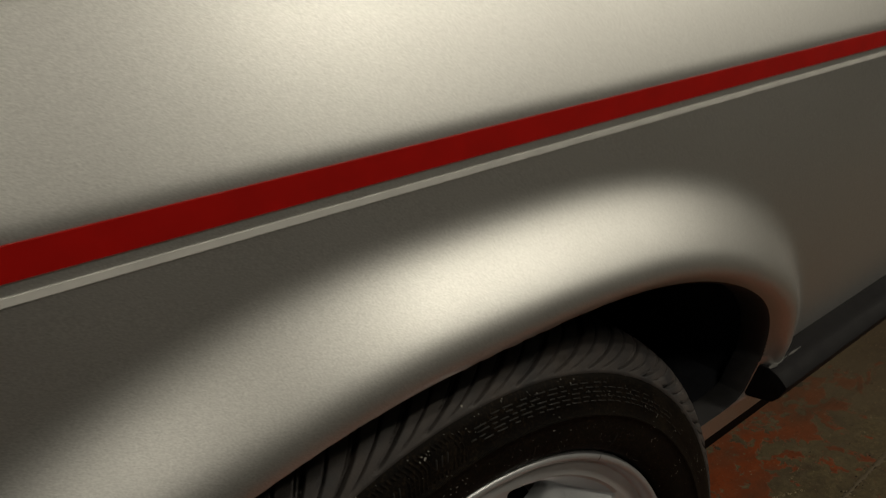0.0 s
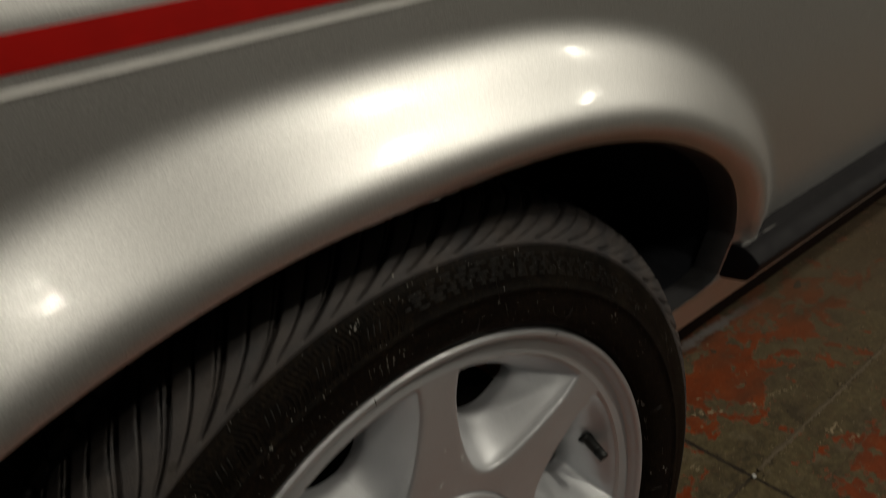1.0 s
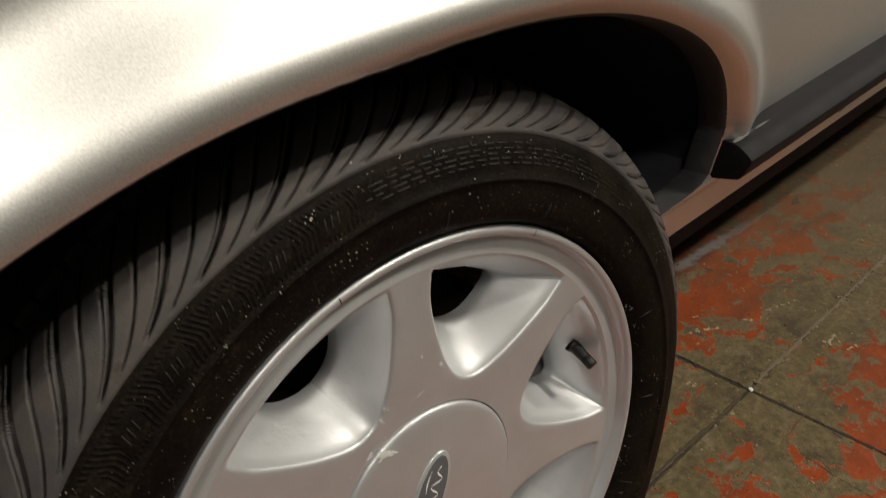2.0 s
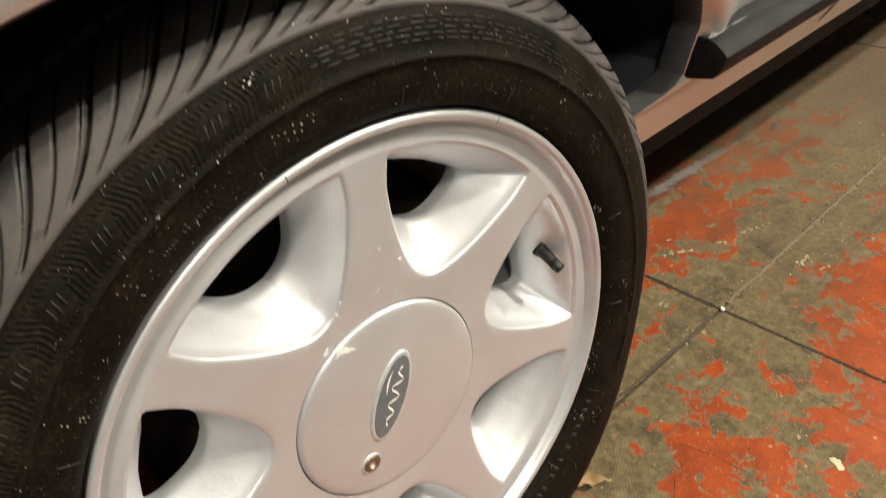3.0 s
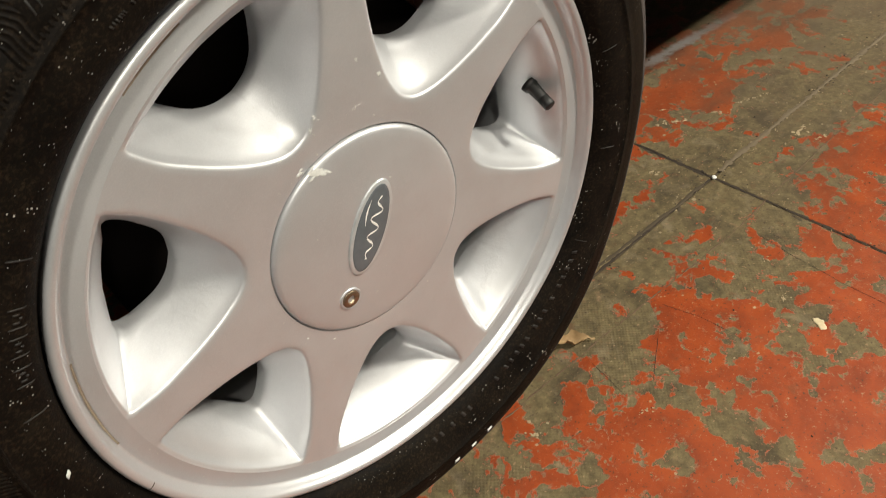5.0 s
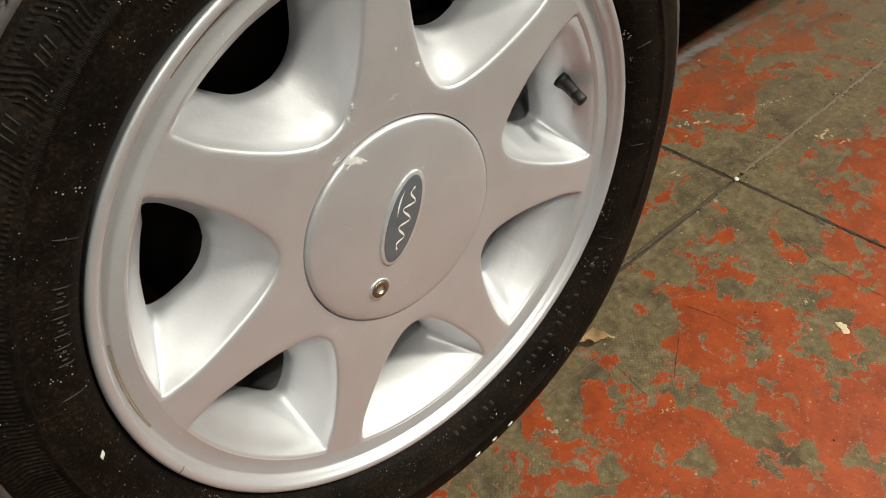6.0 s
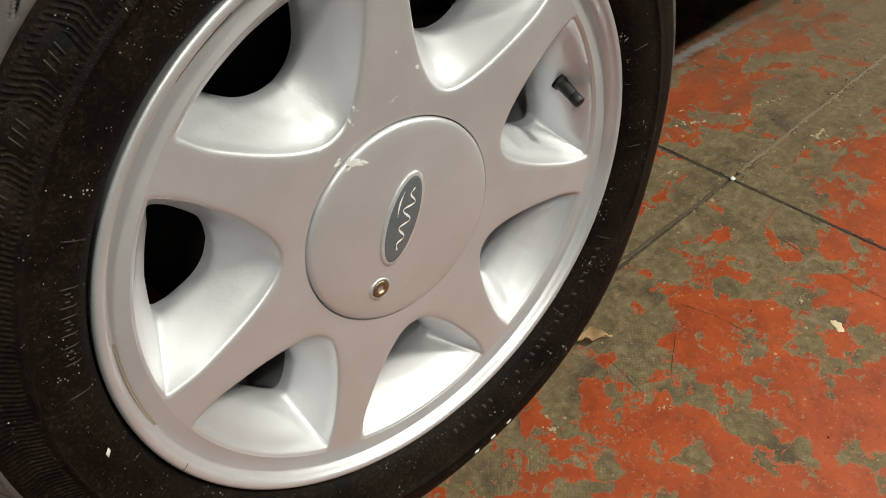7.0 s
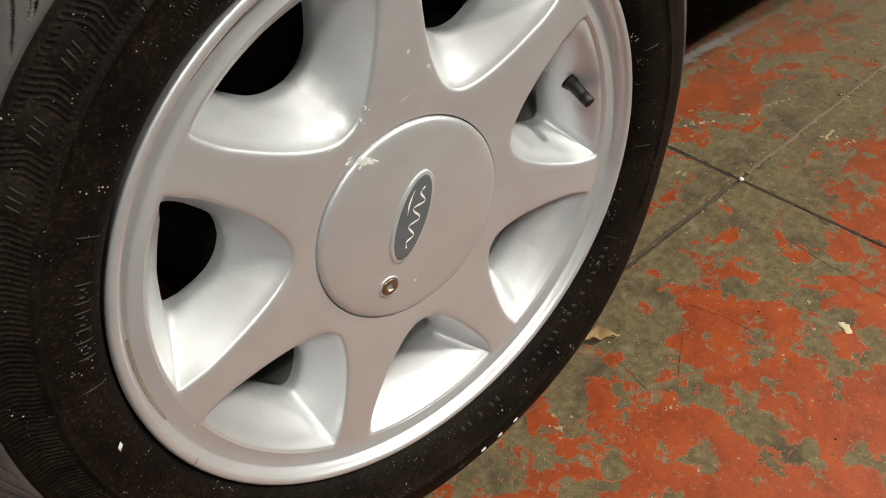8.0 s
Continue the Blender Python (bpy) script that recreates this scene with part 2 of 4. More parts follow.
    streak_m = maths(nd, lk, "MULTIPLY", maths(nd, lk, "MULTIPLY", maths(nd, lk, "SUBTRACT", streak_m, 0.42), 2.2, True), span)
    both = mix(nd, lk, maths(nd, lk, "MULTIPLY", streak_m, 0.85), both, (0.34, 0.33, 0.32))
    # shade over the unseen floor in front, put into its colour for reflections
    front_shade = maths(nd, lk, "SUBTRACT", maths(nd, lk, "MULTIPLY", big, 0.25), maths(nd, lk, "ADD", maths(nd, lk, "ADD", sp.outputs[1], 0.43), maths(nd, lk, "MULTIPLY", maths(nd, lk, "SUBTRACT", sp.outputs[0], 0.6, True), 0.30)))
    front_shade = maths(nd, lk, "MULTIPLY", front_shade, 9.0, True)
    shade_tone = ramp(nd, lk, mid, [(0.3, (0.042, 0.042, 0.039)), (0.7, (0.088, 0.087, 0.080))])
    both = mix(nd, lk, maths(nd, lk, "MULTIPLY", front_shade, ramp(nd, lk, dirt, [(0.25, 0.7), (0.5, 1.0)])), both, shade_tone)
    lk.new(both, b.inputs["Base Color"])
    lk.new(ramp(nd, lk, bare, [(0.0, 0.48), (1.0, 0.85)]), b.inputs["Roughness"])
    b.inputs["Specular IOR Level"].default_value = 0.3
    paint_top = maths(nd, lk, "MULTIPLY", maths(nd, lk, "SUBTRACT", 1.0, bare), 0.5)
    h = maths(nd, lk, "ADD", paint_top, maths(nd, lk, "MULTIPLY", grain, 0.35))
    h = maths(nd, lk, "ADD", h, maths(nd, lk, "MULTIPLY", small, 0.5))
    # fine waffle marks cast into the concrete
    wx = maths(nd, lk, "SINE", maths(nd, lk, "MULTIPLY", sp.outputs[0], 2 * math.pi / 0.0046))
    wy = maths(nd, lk, "SINE", maths(nd, lk, "MULTIPLY", sp.outputs[1], 2 * math.pi / 0.0046))
    waffle = maths(nd, lk, "MULTIPLY", maths(nd, lk, "MULTIPLY", wx, wy), maths(nd, lk, "MULTIPLY", bare, 0.20))
    h = maths(nd, lk, "ADD", h, maths(nd, lk, "MULTIPLY", waffle, ramp(nd, lk, big, [(0.50, 0.0), (0.62, 1.0)])))
    bump(nd, lk, b, h, 0.55, 0.0012)
    return m


def make_plaster(name, colour):
    m, nd, lk, b = material(name, colour, 0.85)
    v = coords(nd, lk)
    n = noise_tex(nd, lk, v, 2.2, 6.0)
    lk.new(ramp(nd, lk, n, [(0.3, tuple(c * 0.75 for c in colour)), (0.7, colour)]), b.inputs["Base Color"])
    bump(nd, lk, b, noise_tex(nd, lk, v, 60, 4.0), 0.3, 0.003)
    return m


def make_plain(name, colour, rough, metal=0.0, scale=120):
    m, nd, lk, b = material(name, colour, rough, metal)
    v = coords(nd, lk)
    n = noise_tex(nd, lk, v, scale, 4.0)
    lk.new(ramp(nd, lk, n, [(0.3, tuple(c * 0.8 for c in colour)), (0.7, colour)]), b.inputs["Base Color"])
    return m


PAINT = make_paint()
RED = make_vinyl("red_vinyl", (0.58, 0.004, 0.002))
WHITE = make_vinyl("white_vinyl", (0.90, 0.89, 0.86))
ALLOY = make_alloy()
RUBBER = make_rubber("tyre_sidewall_rubber", (0.0034, 0.0028, 0.0023), True, 0.485)
RUBBER_PLAIN = make_rubber("tyre_lettering_rubber", (0.0036, 0.0031, 0.0026), True, 0.56)
LETTER = make_rubber("dusty_moulded_rubber", (0.0075, 0.0068, 0.006), False, 0.7)
TREAD = make_rubber("tyre_tread_rubber", (0.043, 0.041, 0.0435), False, 0.62)
MOULD = make_black_plastic("black_moulding_plastic", (0.0070, 0.0064, 0.0076), 0.55)
MOULD.node_tree.nodes["Principled BSDF"].inputs["Specular IOR Level"].default_value = 0.13
UNDERSEAL = make_black_plastic("grey_stone_chip_coating", (0.034, 0.033, 0.035), 0.75)
LINER = make_black_plastic("wheel_well_coating", (0.021, 0.022, 0.027), 0.8)
FLOOR = make_floor()
GROUT = make_plain("joint_dirt", (0.075, 0.056, 0.034), 0.95, 0, 300)
CRACK = make_plain("crack_dirt", (0.042, 0.030, 0.020), 0.95, 0, 300)
RIDGE = make_plain("cement_ridge", (0.155, 0.118, 0.074), 0.9, 0, 200)
SEAM = make_plain("seam_dirt", (0.13, 0.082, 0.048), 0.9, 0, 250)
VALVE = make_plain("valve_rubber", (0.006, 0.006, 0.006), 0.55, 0, 250)
WALLS = make_plaster("wall_plaster", (0.12, 0.113, 0.10))
CEILING = make_plaster("ceiling_paint", (0.60, 0.585, 0.55))
CHROME = make_plain("badge_silver", (0.66, 0.69, 0.71), 0.34, 0.5)
BADGE = make_plain("badge_slate_blue", (0.12, 0.135, 0.15), 0.25)
SCREW = make_plain("rusty_zinc", (0.34, 0.26, 0.18), 0.35, 0.9, 400)
SCUFF = make_plain("bare_scuff", (0.78, 0.80, 0.77), 0.5, 0.0, 500)
DROP = make_plain("dried_white_paint", (0.60, 0.50, 0.32), 0.6, 0, 300)
LEAF = make_plain("dry_leaf", (0.38, 0.25, 0.12), 0.7, 0, 220)
RUST = make_plain("brown_grime", (0.30, 0.24, 0.18), 0.7, 0, 400)
# rusty iron darkened almost to black, standing for the shade behind the spokes
IRON = make_plain("darkened_brake_iron", (0.012, 0.009, 0.008), 0.85, 0.0, 60)
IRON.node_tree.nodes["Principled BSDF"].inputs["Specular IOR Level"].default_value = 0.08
LINER.node_tree.nodes["Principled BSDF"].inputs["Specular IOR Level"].default_value = 0.15
SMEAR = make_plain("old_cream_paint", (0.36, 0.28, 0.17), 0.85, 0, 260)
WORN = make_plain("worn_plastic_highlight", (0.13, 0.125, 0.12), 0.6, 0, 300)
FITTING = make_plain("white_enamel", (0.75, 0.75, 0.73), 0.4)


# ---------------------------------------------------------------- helpers
def shape(name, verts, faces, mat, parent=None, smooth=True, label="", uv=None):
    me = bpy.data.meshes.new(name)
    me.from_pydata([tuple(map(float, p)) for p in verts], [], faces)
    me.update()
    if uv is not None:
        layer = me.uv_layers.new(name="side")
        idx = np.empty(len(me.loops), dtype=np.int32)
        me.loops.foreach_get("vertex_index", idx)
        layer.data.foreach_set("uv", np.asarray(uv, dtype=np.float32)[idx].ravel())
    me.polygons.foreach_set("use_smooth", [smooth] * len(me.polygons))
    me.materials.append(mat)
    ob = new(name, me)
    if parent is not None:
        ob.parent = parent
    if label:
        tagged(ob, label)
    return ob


def part(name, bm, mat, parent, label="", smooth=True):
    me = bpy.data.meshes.new(name)
    bmesh.ops.recalc_face_normals(bm, faces=bm.faces)
    bm.to_mesh(me)
    bm.free()
    me.polygons.foreach_set("use_smooth", [smooth] * len(me.polygons))
    me.materials.append(mat)
    ob = new(name, me)
    if parent is not None:
        ob.parent = parent
    if label:
        tagged(ob, label)
    return ob


def grid_faces(rows, cols, closed=False, flip=False):
    out = []
    for i in range(rows - 1):
        for j in range(cols if closed else cols - 1):
            k = (j + 1) % cols
            q = (i * cols + j, i * cols + k, (i + 1) * cols + k, (i + 1) * cols + j)
            out.append(q[::-1] if flip else q)
    return out


def revolve(profile, n, flip=False):
    """Rings round the axle (y) from (radius, y) pairs."""
    ang = np.linspace(0, 2 * np.pi, n, endpoint=False)
    verts = [(r * math.cos(a), y, r * math.sin(a)) for r, y in profile for a in ang]
    return verts, grid_faces(len(profile), n, True, flip)


def box_bm(lo, hi, bevel=0.0):
    bm = bmesh.new()
    bmesh.ops.create_cube(bm, size=1)
    lo, hi = Vector(lo), Vector(hi)
    for v in bm.verts:
        v.co = Vector([(lo[i] + hi[i]) / 2 + v.co[i] * (hi[i] - lo[i]) for i in range(3)])
    if bevel:
        bmesh.ops.bevel(bm, geom=bm.edges[:], offset=bevel, segments=2, affect="EDGES", profile=0.5)
    return bm


def sstep(a, b, x):
    t = np.clip((np.asarray(x, float) - a) / (b - a), 0, 1)
    return t * t * (3 - 2 * t)


# ---------------------------------------------------------------- garage
X0, X1, Y0, Y1 = -3.2, 5.6, -3.4, 3.0
for nm, lo, hi in (("wall_south", (X0 - 0.15, Y0 - 0.15, 0), (X1 + 0.15, Y0, CEIL)),
                   ("wall_north", (X0 - 0.15, Y1, 0), (X1 + 0.15, Y1 + 0.15, CEIL)),
                   ("wall_east", (X1, Y0, 0), (X1 + 0.15, Y1, CEIL))):
    tagged(part(nm, box_bm(lo, hi), WALLS, None, smooth=False), "plain dusty plastered garage wall", "wall", "", "structure")
west = bmesh.new()
for lo, hi in (((X0 - 0.15, Y0, 0), (X0, DOOR_Y - DOOR_W / 2, CEIL)), ((X0 - 0.15, DOOR_Y + DOOR_W / 2, 0), (X0, Y1, CEIL)),
               ((X0 - 0.15, DOOR_Y - DOOR_W / 2, DOOR_H), (X0, DOOR_Y + DOOR_W / 2, CEIL))):
    piece = bpy.data.meshes.new("piece")
    bm = box_bm(lo, hi)
    bm.to_mesh(piece)
    bm.free()
    west.from_mesh(piece)
    bpy.data.meshes.remove(piece)
tagged(part("wall_west", west, WALLS, None, smooth=False), "plain plastered garage wall with an unseen doorway added for fill light", "wall", "", "structure")
tagged(part("ceiling", box_bm((X0 - 0.15, Y0 - 0.15, CEIL), (X1 + 0.15, Y1 + 0.15, CEIL + 0.12)), CEILING, None, smooth=False),
       "pale painted garage ceiling", "ceiling", "", "structure")


def tube_fitting(x, y, hl, hw):
    fit = new("ceiling_light")
    fit.location = (x, y, CEIL)
    tagged(fit, "white enamel strip light hung from the ceiling", "ceiling light", "strip lights under the ceiling")
    low = LAMP_Z - CEIL
    part("housing", box_bm((-hl, -hw, low + 0.02), (hl, hw, low + 0.07), 0.006), FITTING, fit, smooth=False)
    for s in (-1, 1):
        part("end_cap", box_bm((s * (hl + 0.012) - 0.011, -hw - 0.01, low - 0.01), (s * (hl + 0.012) + 0.011, hw + 0.01, low + 0.10), 0.004), FITTING, fit, smooth=False)
        part("hanging_rod", box_bm((s * hl * 0.75 - 0.004, -0.004, low + 0.07), (s * hl * 0.75 + 0.004, 0.004, 0.0)), FITTING, fit, smooth=False)


for tx, ty, _ in LAMPS:
    tube_fitting(tx, ty, TUBE / 2 + 0.02, TWIN + 0.065)


# ------------------------------------------------------------------- car
car = tagged(new("car"), "silver metallic hatchback with a red and white side stripe", "car")

XF, XB, ZT, ZB = -0.95, 2.6, 0.72, 0.043
ZC = 0.424            # crease over the stripe, from the hub's height


def base_side(x, z):
    z = z + 0.0027 * x
    low = np.maximum(ZC - z, 0)
    up = z - ZC
    soft = 0.0017 * np.log1p(np.exp(np.clip(up / 0.0017, -40, 40)))
    crease = 0.009 * sstep(0.100, 0.074, z)
    return -0.0212 + crease + 0.38 * low ** 2 + 0.385 * soft + 0.9 * np.maximum(up - 0.12, 0) ** 2 - 0.0099 * x


def arch_line():
    pts = []
    tail = [(0.250, ZB), (0.258, 0.074), (0.270, 0.083), (0.291, 0.089), (0.318, 0.094), (0.331, 0.099)]
    for (xa, za), (xb, zb) in zip(tail, tail[1:]):
        for f in np.linspace(0, 1, 4, endpoint=False):
            pts.append((xa + (xb - xa) * f, za + (zb - za) * f))
    pts.append(tail[-1])
    spans = ((5, 25, 90), (25, 75, 90), (75, 110, 70), (110, 140, 50), (140, 172, 40))
    ang = np.concatenate([np.linspace(a, b, n, endpoint=False) for a, b, n in spans] + [[172.0]])
    top = []
    for a in np.radians(ang):
        # superellipse, from the height where the tail ends up over the top and down
        c, s = math.cos(a), math.sin(a)
        rad = 0.373 if c > 0 else 0.395
        top.append((rad * math.copysign(abs(c) ** (2 / 2.4), c), -0.030 + 0.3445 * abs(s) ** (2 / 2.4)))
    top = [(min(px, 0.3385) if px > 0 else px, pz) for px, pz in top if pz >= 0.104]
    pts += top
    fx, fz = pts[-1]
    for z in np.linspace(fz, ZB, 11)[1:]:
        pts.append((fx, z))
    pts = np.array(pts)
    pts[:, 1] += 0.0048 * (1 - sstep(-0.10, 0.03, pts[:, 0])) * sstep(0.2, 0.28, pts[:, 1])
    return pts


ARCH = arch_line()


def eased_line(line):
    """The arch with its small waves ironed out over the top: the swell of the flare follows it."""
    run = np.concatenate([[0], np.cumsum(np.linalg.norm(np.diff(line, axis=0), axis=1))])
    q = np.linspace(0, run[-1], 520)
    even = np.column_stack([np.interp(q, run, line[:, 0]), np.interp(q, run, line[:, 1])])
    easy = even.copy()
    for _ in range(420):
        easy[1:-1] = (easy[:-2] + 2 * easy[1:-1] + easy[2:]) / 4
    keep = sstep(0.19, 0.27, even[:, 1])[:, None]
    return even * (1 - keep) + easy * keep


SWELL = eased_line(ARCH)


def outer_line(n):
    """Border of the side panel that matches the arch line point by point."""
    t = np.linspace(0, 1, n)
    keys = [0.0, 0.30, 0.56, 0.76, 0.89, 1.0]
    xs = np.interp(t, keys, [XB, XB, 0.42, -0.42, XF, XF])
    zs = np.interp(t, keys, [ZB, ZT, ZT, ZT, ZT, ZB])
    return np.column_stack([xs, zs])


def flare(x, z):
    p = np.column_stack([np.ravel(x), np.ravel(z)])
    d = np.full(len(p), 9.0)
    for i in range(0, len(p), 4000):
        q = p[i:i + 4000]
        d[i:i + 4000] = np.sqrt(((q[:, None, :] - SWELL[None]) ** 2).sum(-1)).min(1)
    d = d.reshape(np.shape(x))
    low = sstep(0.075, 0.125, z)
    amount = 0.0368 * (0.42 + 0.58 * sstep(0.11, 0.27, z)) * low
    hump = 1 - sstep(0.004, 0.071, d)
    # towards the front the wing swells right down to the lip
    wing = 1 - sstep(-0.20, 0.14, x)
    hump = (1 - wing) * hump + wing * (1 - sstep(-0.003, 0.067, d))
    curl = (1 - 0.60 * wing) * 0.0145 * np.clip(1 - d / 0.026, 0, 1) ** 2.6 * low
    return -amount * hump + curl


def side(x, z):
    x, z = np.asarray(x, float), np.asarray(z, float)
    return base_side(x, z) + flare(x, z)


def body_side():
    n, m = len(ARCH), 240
    outer = outer_line(n)
    s = np.linspace(0, 1, m) ** 1.9
    x = ARCH[:, None, 0] + (outer - ARCH)[:, None, 0] * s
    z = ARCH[:, None, 1] + (outer - ARCH)[:, None, 1] * s
    y = side(x, z)
    verts = np.stack([x, y, z + HUB], -1).reshape(-1, 3)
    return shape("side_panel", verts, grid_faces(n, m, flip=True), PAINT, car, label="silver metallic front wing and door skin with a flared wheel arch")


body_side()


def arch_return():
    y0 = side(ARCH[:, 0], ARCH[:, 1])
    c = np.array([0.0, 0.05])
    inward = (c - ARCH) / np.linalg.norm(c - ARCH, axis=1)[:, None]
    rows = []
    for off, dy in ((0.0, 0.0), (0.0012, 0.0012), (0.002, 0.004), (0.002, 0.024), (-0.004, 0.026)):
        p = ARCH + inward * off
        rows.append(np.column_stack([p[:, 0], y0 + dy, p[:, 1] + HUB]))
    shape("arch_lip", np.concatenate(rows), grid_faces(5, len(ARCH)), UNDERSEAL, car, label="folded inner edge of the wheel arch")
    rows = [np.column_stack([ARCH[:, 0] * k, y0 * (yy < 0.1) + yy, (ARCH[:, 1] - 0.05) * k + 0.05 + HUB])
            for k, yy in ((1.004, 0.022), (1.03, 0.026), (1.04, 0.09), (1.04, 0.34))]
    verts = np.concatenate(rows)
    n = len(ARCH)
    faces = grid_faces(4, n)
    last = 3 * n
    verts = np.vstack([verts, [0.0, 0.36, HUB + 0.05]])
    faces += [(last + i, last + i + 1, len(verts) - 1) for i in range(n - 1)]
    shape("wheel_well", verts, faces, LINER, car, label="black coated wheel well")


arch_return()


def stripe(name, z0, z1, mat, label):
    xs = np.linspace(XF, XB, 500)
    rows = []
    for z, d in ((z0, 0.0002), (z0 + 0.0002, 0.0008), ((z0 + z1) / 2, 0.0008), (z1 - 0.0002, 0.0008), (z1, 0.0002)):
        zz = z - 0.0027 * xs
        rows.append(np.column_stack([xs, side(xs, zz) - d, zz + HUB]))
    shape(name, np.concatenate(rows), grid_faces(5, len(xs), flip=True), mat, car, smooth=False, label=label)


stripe("red_stripe", 0.4080, 0.4206, RED, "broad glossy red vinyl stripe")
stripe("white_stripe", 0.4002, 0.4036, WHITE, "thin white vinyl stripe")


def closing_panels():
    part("underbody", box_bm((0.40, 0.075, HUB + 0.003), (XB, 1.5, HUB + 0.09)), LINER, car, smooth=False)
    part("underbody", box_bm((XF, 0.36, HUB + 0.003), (0.40, 1.5, HUB + 0.09)), LINER, car, smooth=False)
    xs = np.linspace(XF, XB, 60)
    rows = [np.column_stack([xs, side(xs, np.full_like(xs, ZT)) + a, np.full_like(xs, ZT + HUB + b)]) for a, b in
            ((0, 0), (0.06, 0.03), (0.2, 0.06), (0.7, 0.09), (1.3, 0.03), (1.45, -0.3), (1.45, -0.69))]
    shape("top_panel", np.concatenate(rows), grid_faces(len(rows), len(xs), flip=True), PAINT, car)
    for nm, x in (("front_panel", XF - 0.02), ("rear_panel", XB)):
        part(nm, box_bm((x, 0.02, HUB + 0.03), (x + 0.02, 1.4, HUB + ZT - 0.02)), PAINT, car, smooth=False)
    # sill's folded lower edge, with an added black flange as its band of shade
    xs = np.linspace(0.250, XB, 120)
    y0 = side(xs, np.full_like(xs, ZB))
    rows = [np.column_stack([xs, y0 + a, np.full_like(xs, ZB + HUB + b)]) for a, b in ((0, 0), (0.0015, -0.002), (0.004, -0.003), (0.010, -0.003), (0.0115, -0.028), (0.0140, -0.028), (0.0155, -0.004), (0.08, -0.004))]
    shape("sill_edge", np.concatenate(rows), grid_faces(8, len(xs)), LINER, car, label="folded sill edge with a black flange added to deepen the shade")


closing_panels()


def moulding():
    prof = [(0.018, 0.1412), (0.006, 0.1404), (-0.001, 0.1398), (-0.0070, 0.1388), (-0.0125, 0.1370), (-0.0165, 0.1345), (-0.0222, 0.1296), (-0.0248, 0.1264), (-0.0246, 0.1235), (-0.0185, 0.1120), (-0.0130, 0.1058),
            (0.0072, 0.1020), (0.022, 0.1010)]
    xs = [0.3395, 0.3401, 0.3425, 0.37, 0.42, 0.5, 0.7, 1.2, 1.8, XB - 0.02]
    verts = []
    for i, x in enumerate(xs):
        k = (0.93, 0.975, 1.0)[min(i, 2)]
        for y, z in prof:
            yy = y * k - 0.0099 * (x - 0.33)
            zz = 0.1245 + (z - 0.1245) * k
            verts.append((x, yy, zz + HUB))
    cols = len(prof)
    faces = grid_faces(len(xs), cols, flip=True)
    faces.append(tuple(range(cols)))
    mo = shape("side_moulding", verts, faces, MOULD, car, label="black plastic side moulding with a scuffed front corner")
    mo.data.set_sharp_from_angle(angle=math.radians(38))
    # worn pale patches on its upper edge, with its narrow highlight painted in
    rng = random.Random(5)
    for x, ln, w in ((0.3398, 0.030, 0.0016), (0.3720, 0.022, 0.0007)):
        top, n = [], 14
        for i in range(n + 1):
            f = i / n
            px = x + ln * f
            hw = w * math.sin(math.pi * min(f + 0.12, 1.0)) * rng.uniform(0.6, 1.2) + 0.0003
            for off in (-hw, 0.0, hw):
                top.append((px, -0.0075 - off * 0.95 - 0.0099 * (px - 0.33) - 0.0002, 0.1389 - off * 0.30 + HUB + 0.0005))
        shape("scuff", top, grid_faces(n + 1, 3, flip=True), WORN, car, label="bare pale scuff with a painted crest highlight")
    rows = []
    for f in np.linspace(0, 1, 9):
        px, pz = 0.622 + 0.032 * f, 0.0550 + 0.0125 * f
        w = 0.0016 * (0.5 + 0.5 * math.sin(math.pi * f))
        for off in (-w, w):
            rows.append((px, float(side(px, pz + off)) - 0.0006, pz + off + HUB))
    shape("drain_slot", rows, grid_faces(9, 2), LINER, car, label="thin dark drain slot")


moulding()


# ----------------------------------------------------------------- wheel
wheel = new("wheel")
wheel.parent = car
wheel.location = (0, 0, HUB)
tagged(wheel, "seven-spoke silver alloy wheel with a low-profile tyre")

SECT = 2 * math.pi / 7
A0 = math.radians(110.55)
FACE_R, CAP_R = 0.1822, 0.0752


def face_y(r):
    return 0.0095 * (0.1900 - r) / (0.1900 - CAP_R)


def window_line(n_side, n_end):
    """Half outline in (radial, tangential), from the hub's side to the middle of the outer edge; then mirrored."""
    ctrl = [(0.0912, 0.0), (0.0925, 0.0078), (0.0975, 0.0165), (0.1065, 0.0265), (0.1175, 0.0360), (0.1300, 0.0452), (0.1480, 0.0565), (0.1645, 0.0628)]
    pts = []
    for i in range(len(ctrl) - 1):
        p0, p1, p2, p3 = (np.array(ctrl[min(max(j, 0), len(ctrl) - 1)]) for j in (i - 1, i, i + 1, i + 2))
        if i == 0:
            p0 = np.array((ctrl[1][0], -ctrl[1][1]))
        for f in np.linspace(0, 1, n_side, endpoint=False):
            pts.append(0.5 * (2 * p1 + (p2 - p0) * f + (2 * p0 - 5 * p1 + 4 * p2 - p3) * f ** 2 + (3 * p1 - p0 - 3 * p2 + p3) * f ** 3))
    pts += [np.array(p) for p in ((0.1645, 0.0628), (0.1662, 0.0632), (0.1675, 0.0625))]
    a1 = math.atan2(0.0618, 0.1682)
    for a in np.linspace(a1, 0, n_end):
        pts.append(np.array((0.1808 * math.cos(a) - 0.0010 * (a / a1) ** 4, 0.1808 * math.sin(a))))
    half = np.array(pts)
    other = half[1:-1][::-1] * (1, -1)
    return np.vstack([half, other])


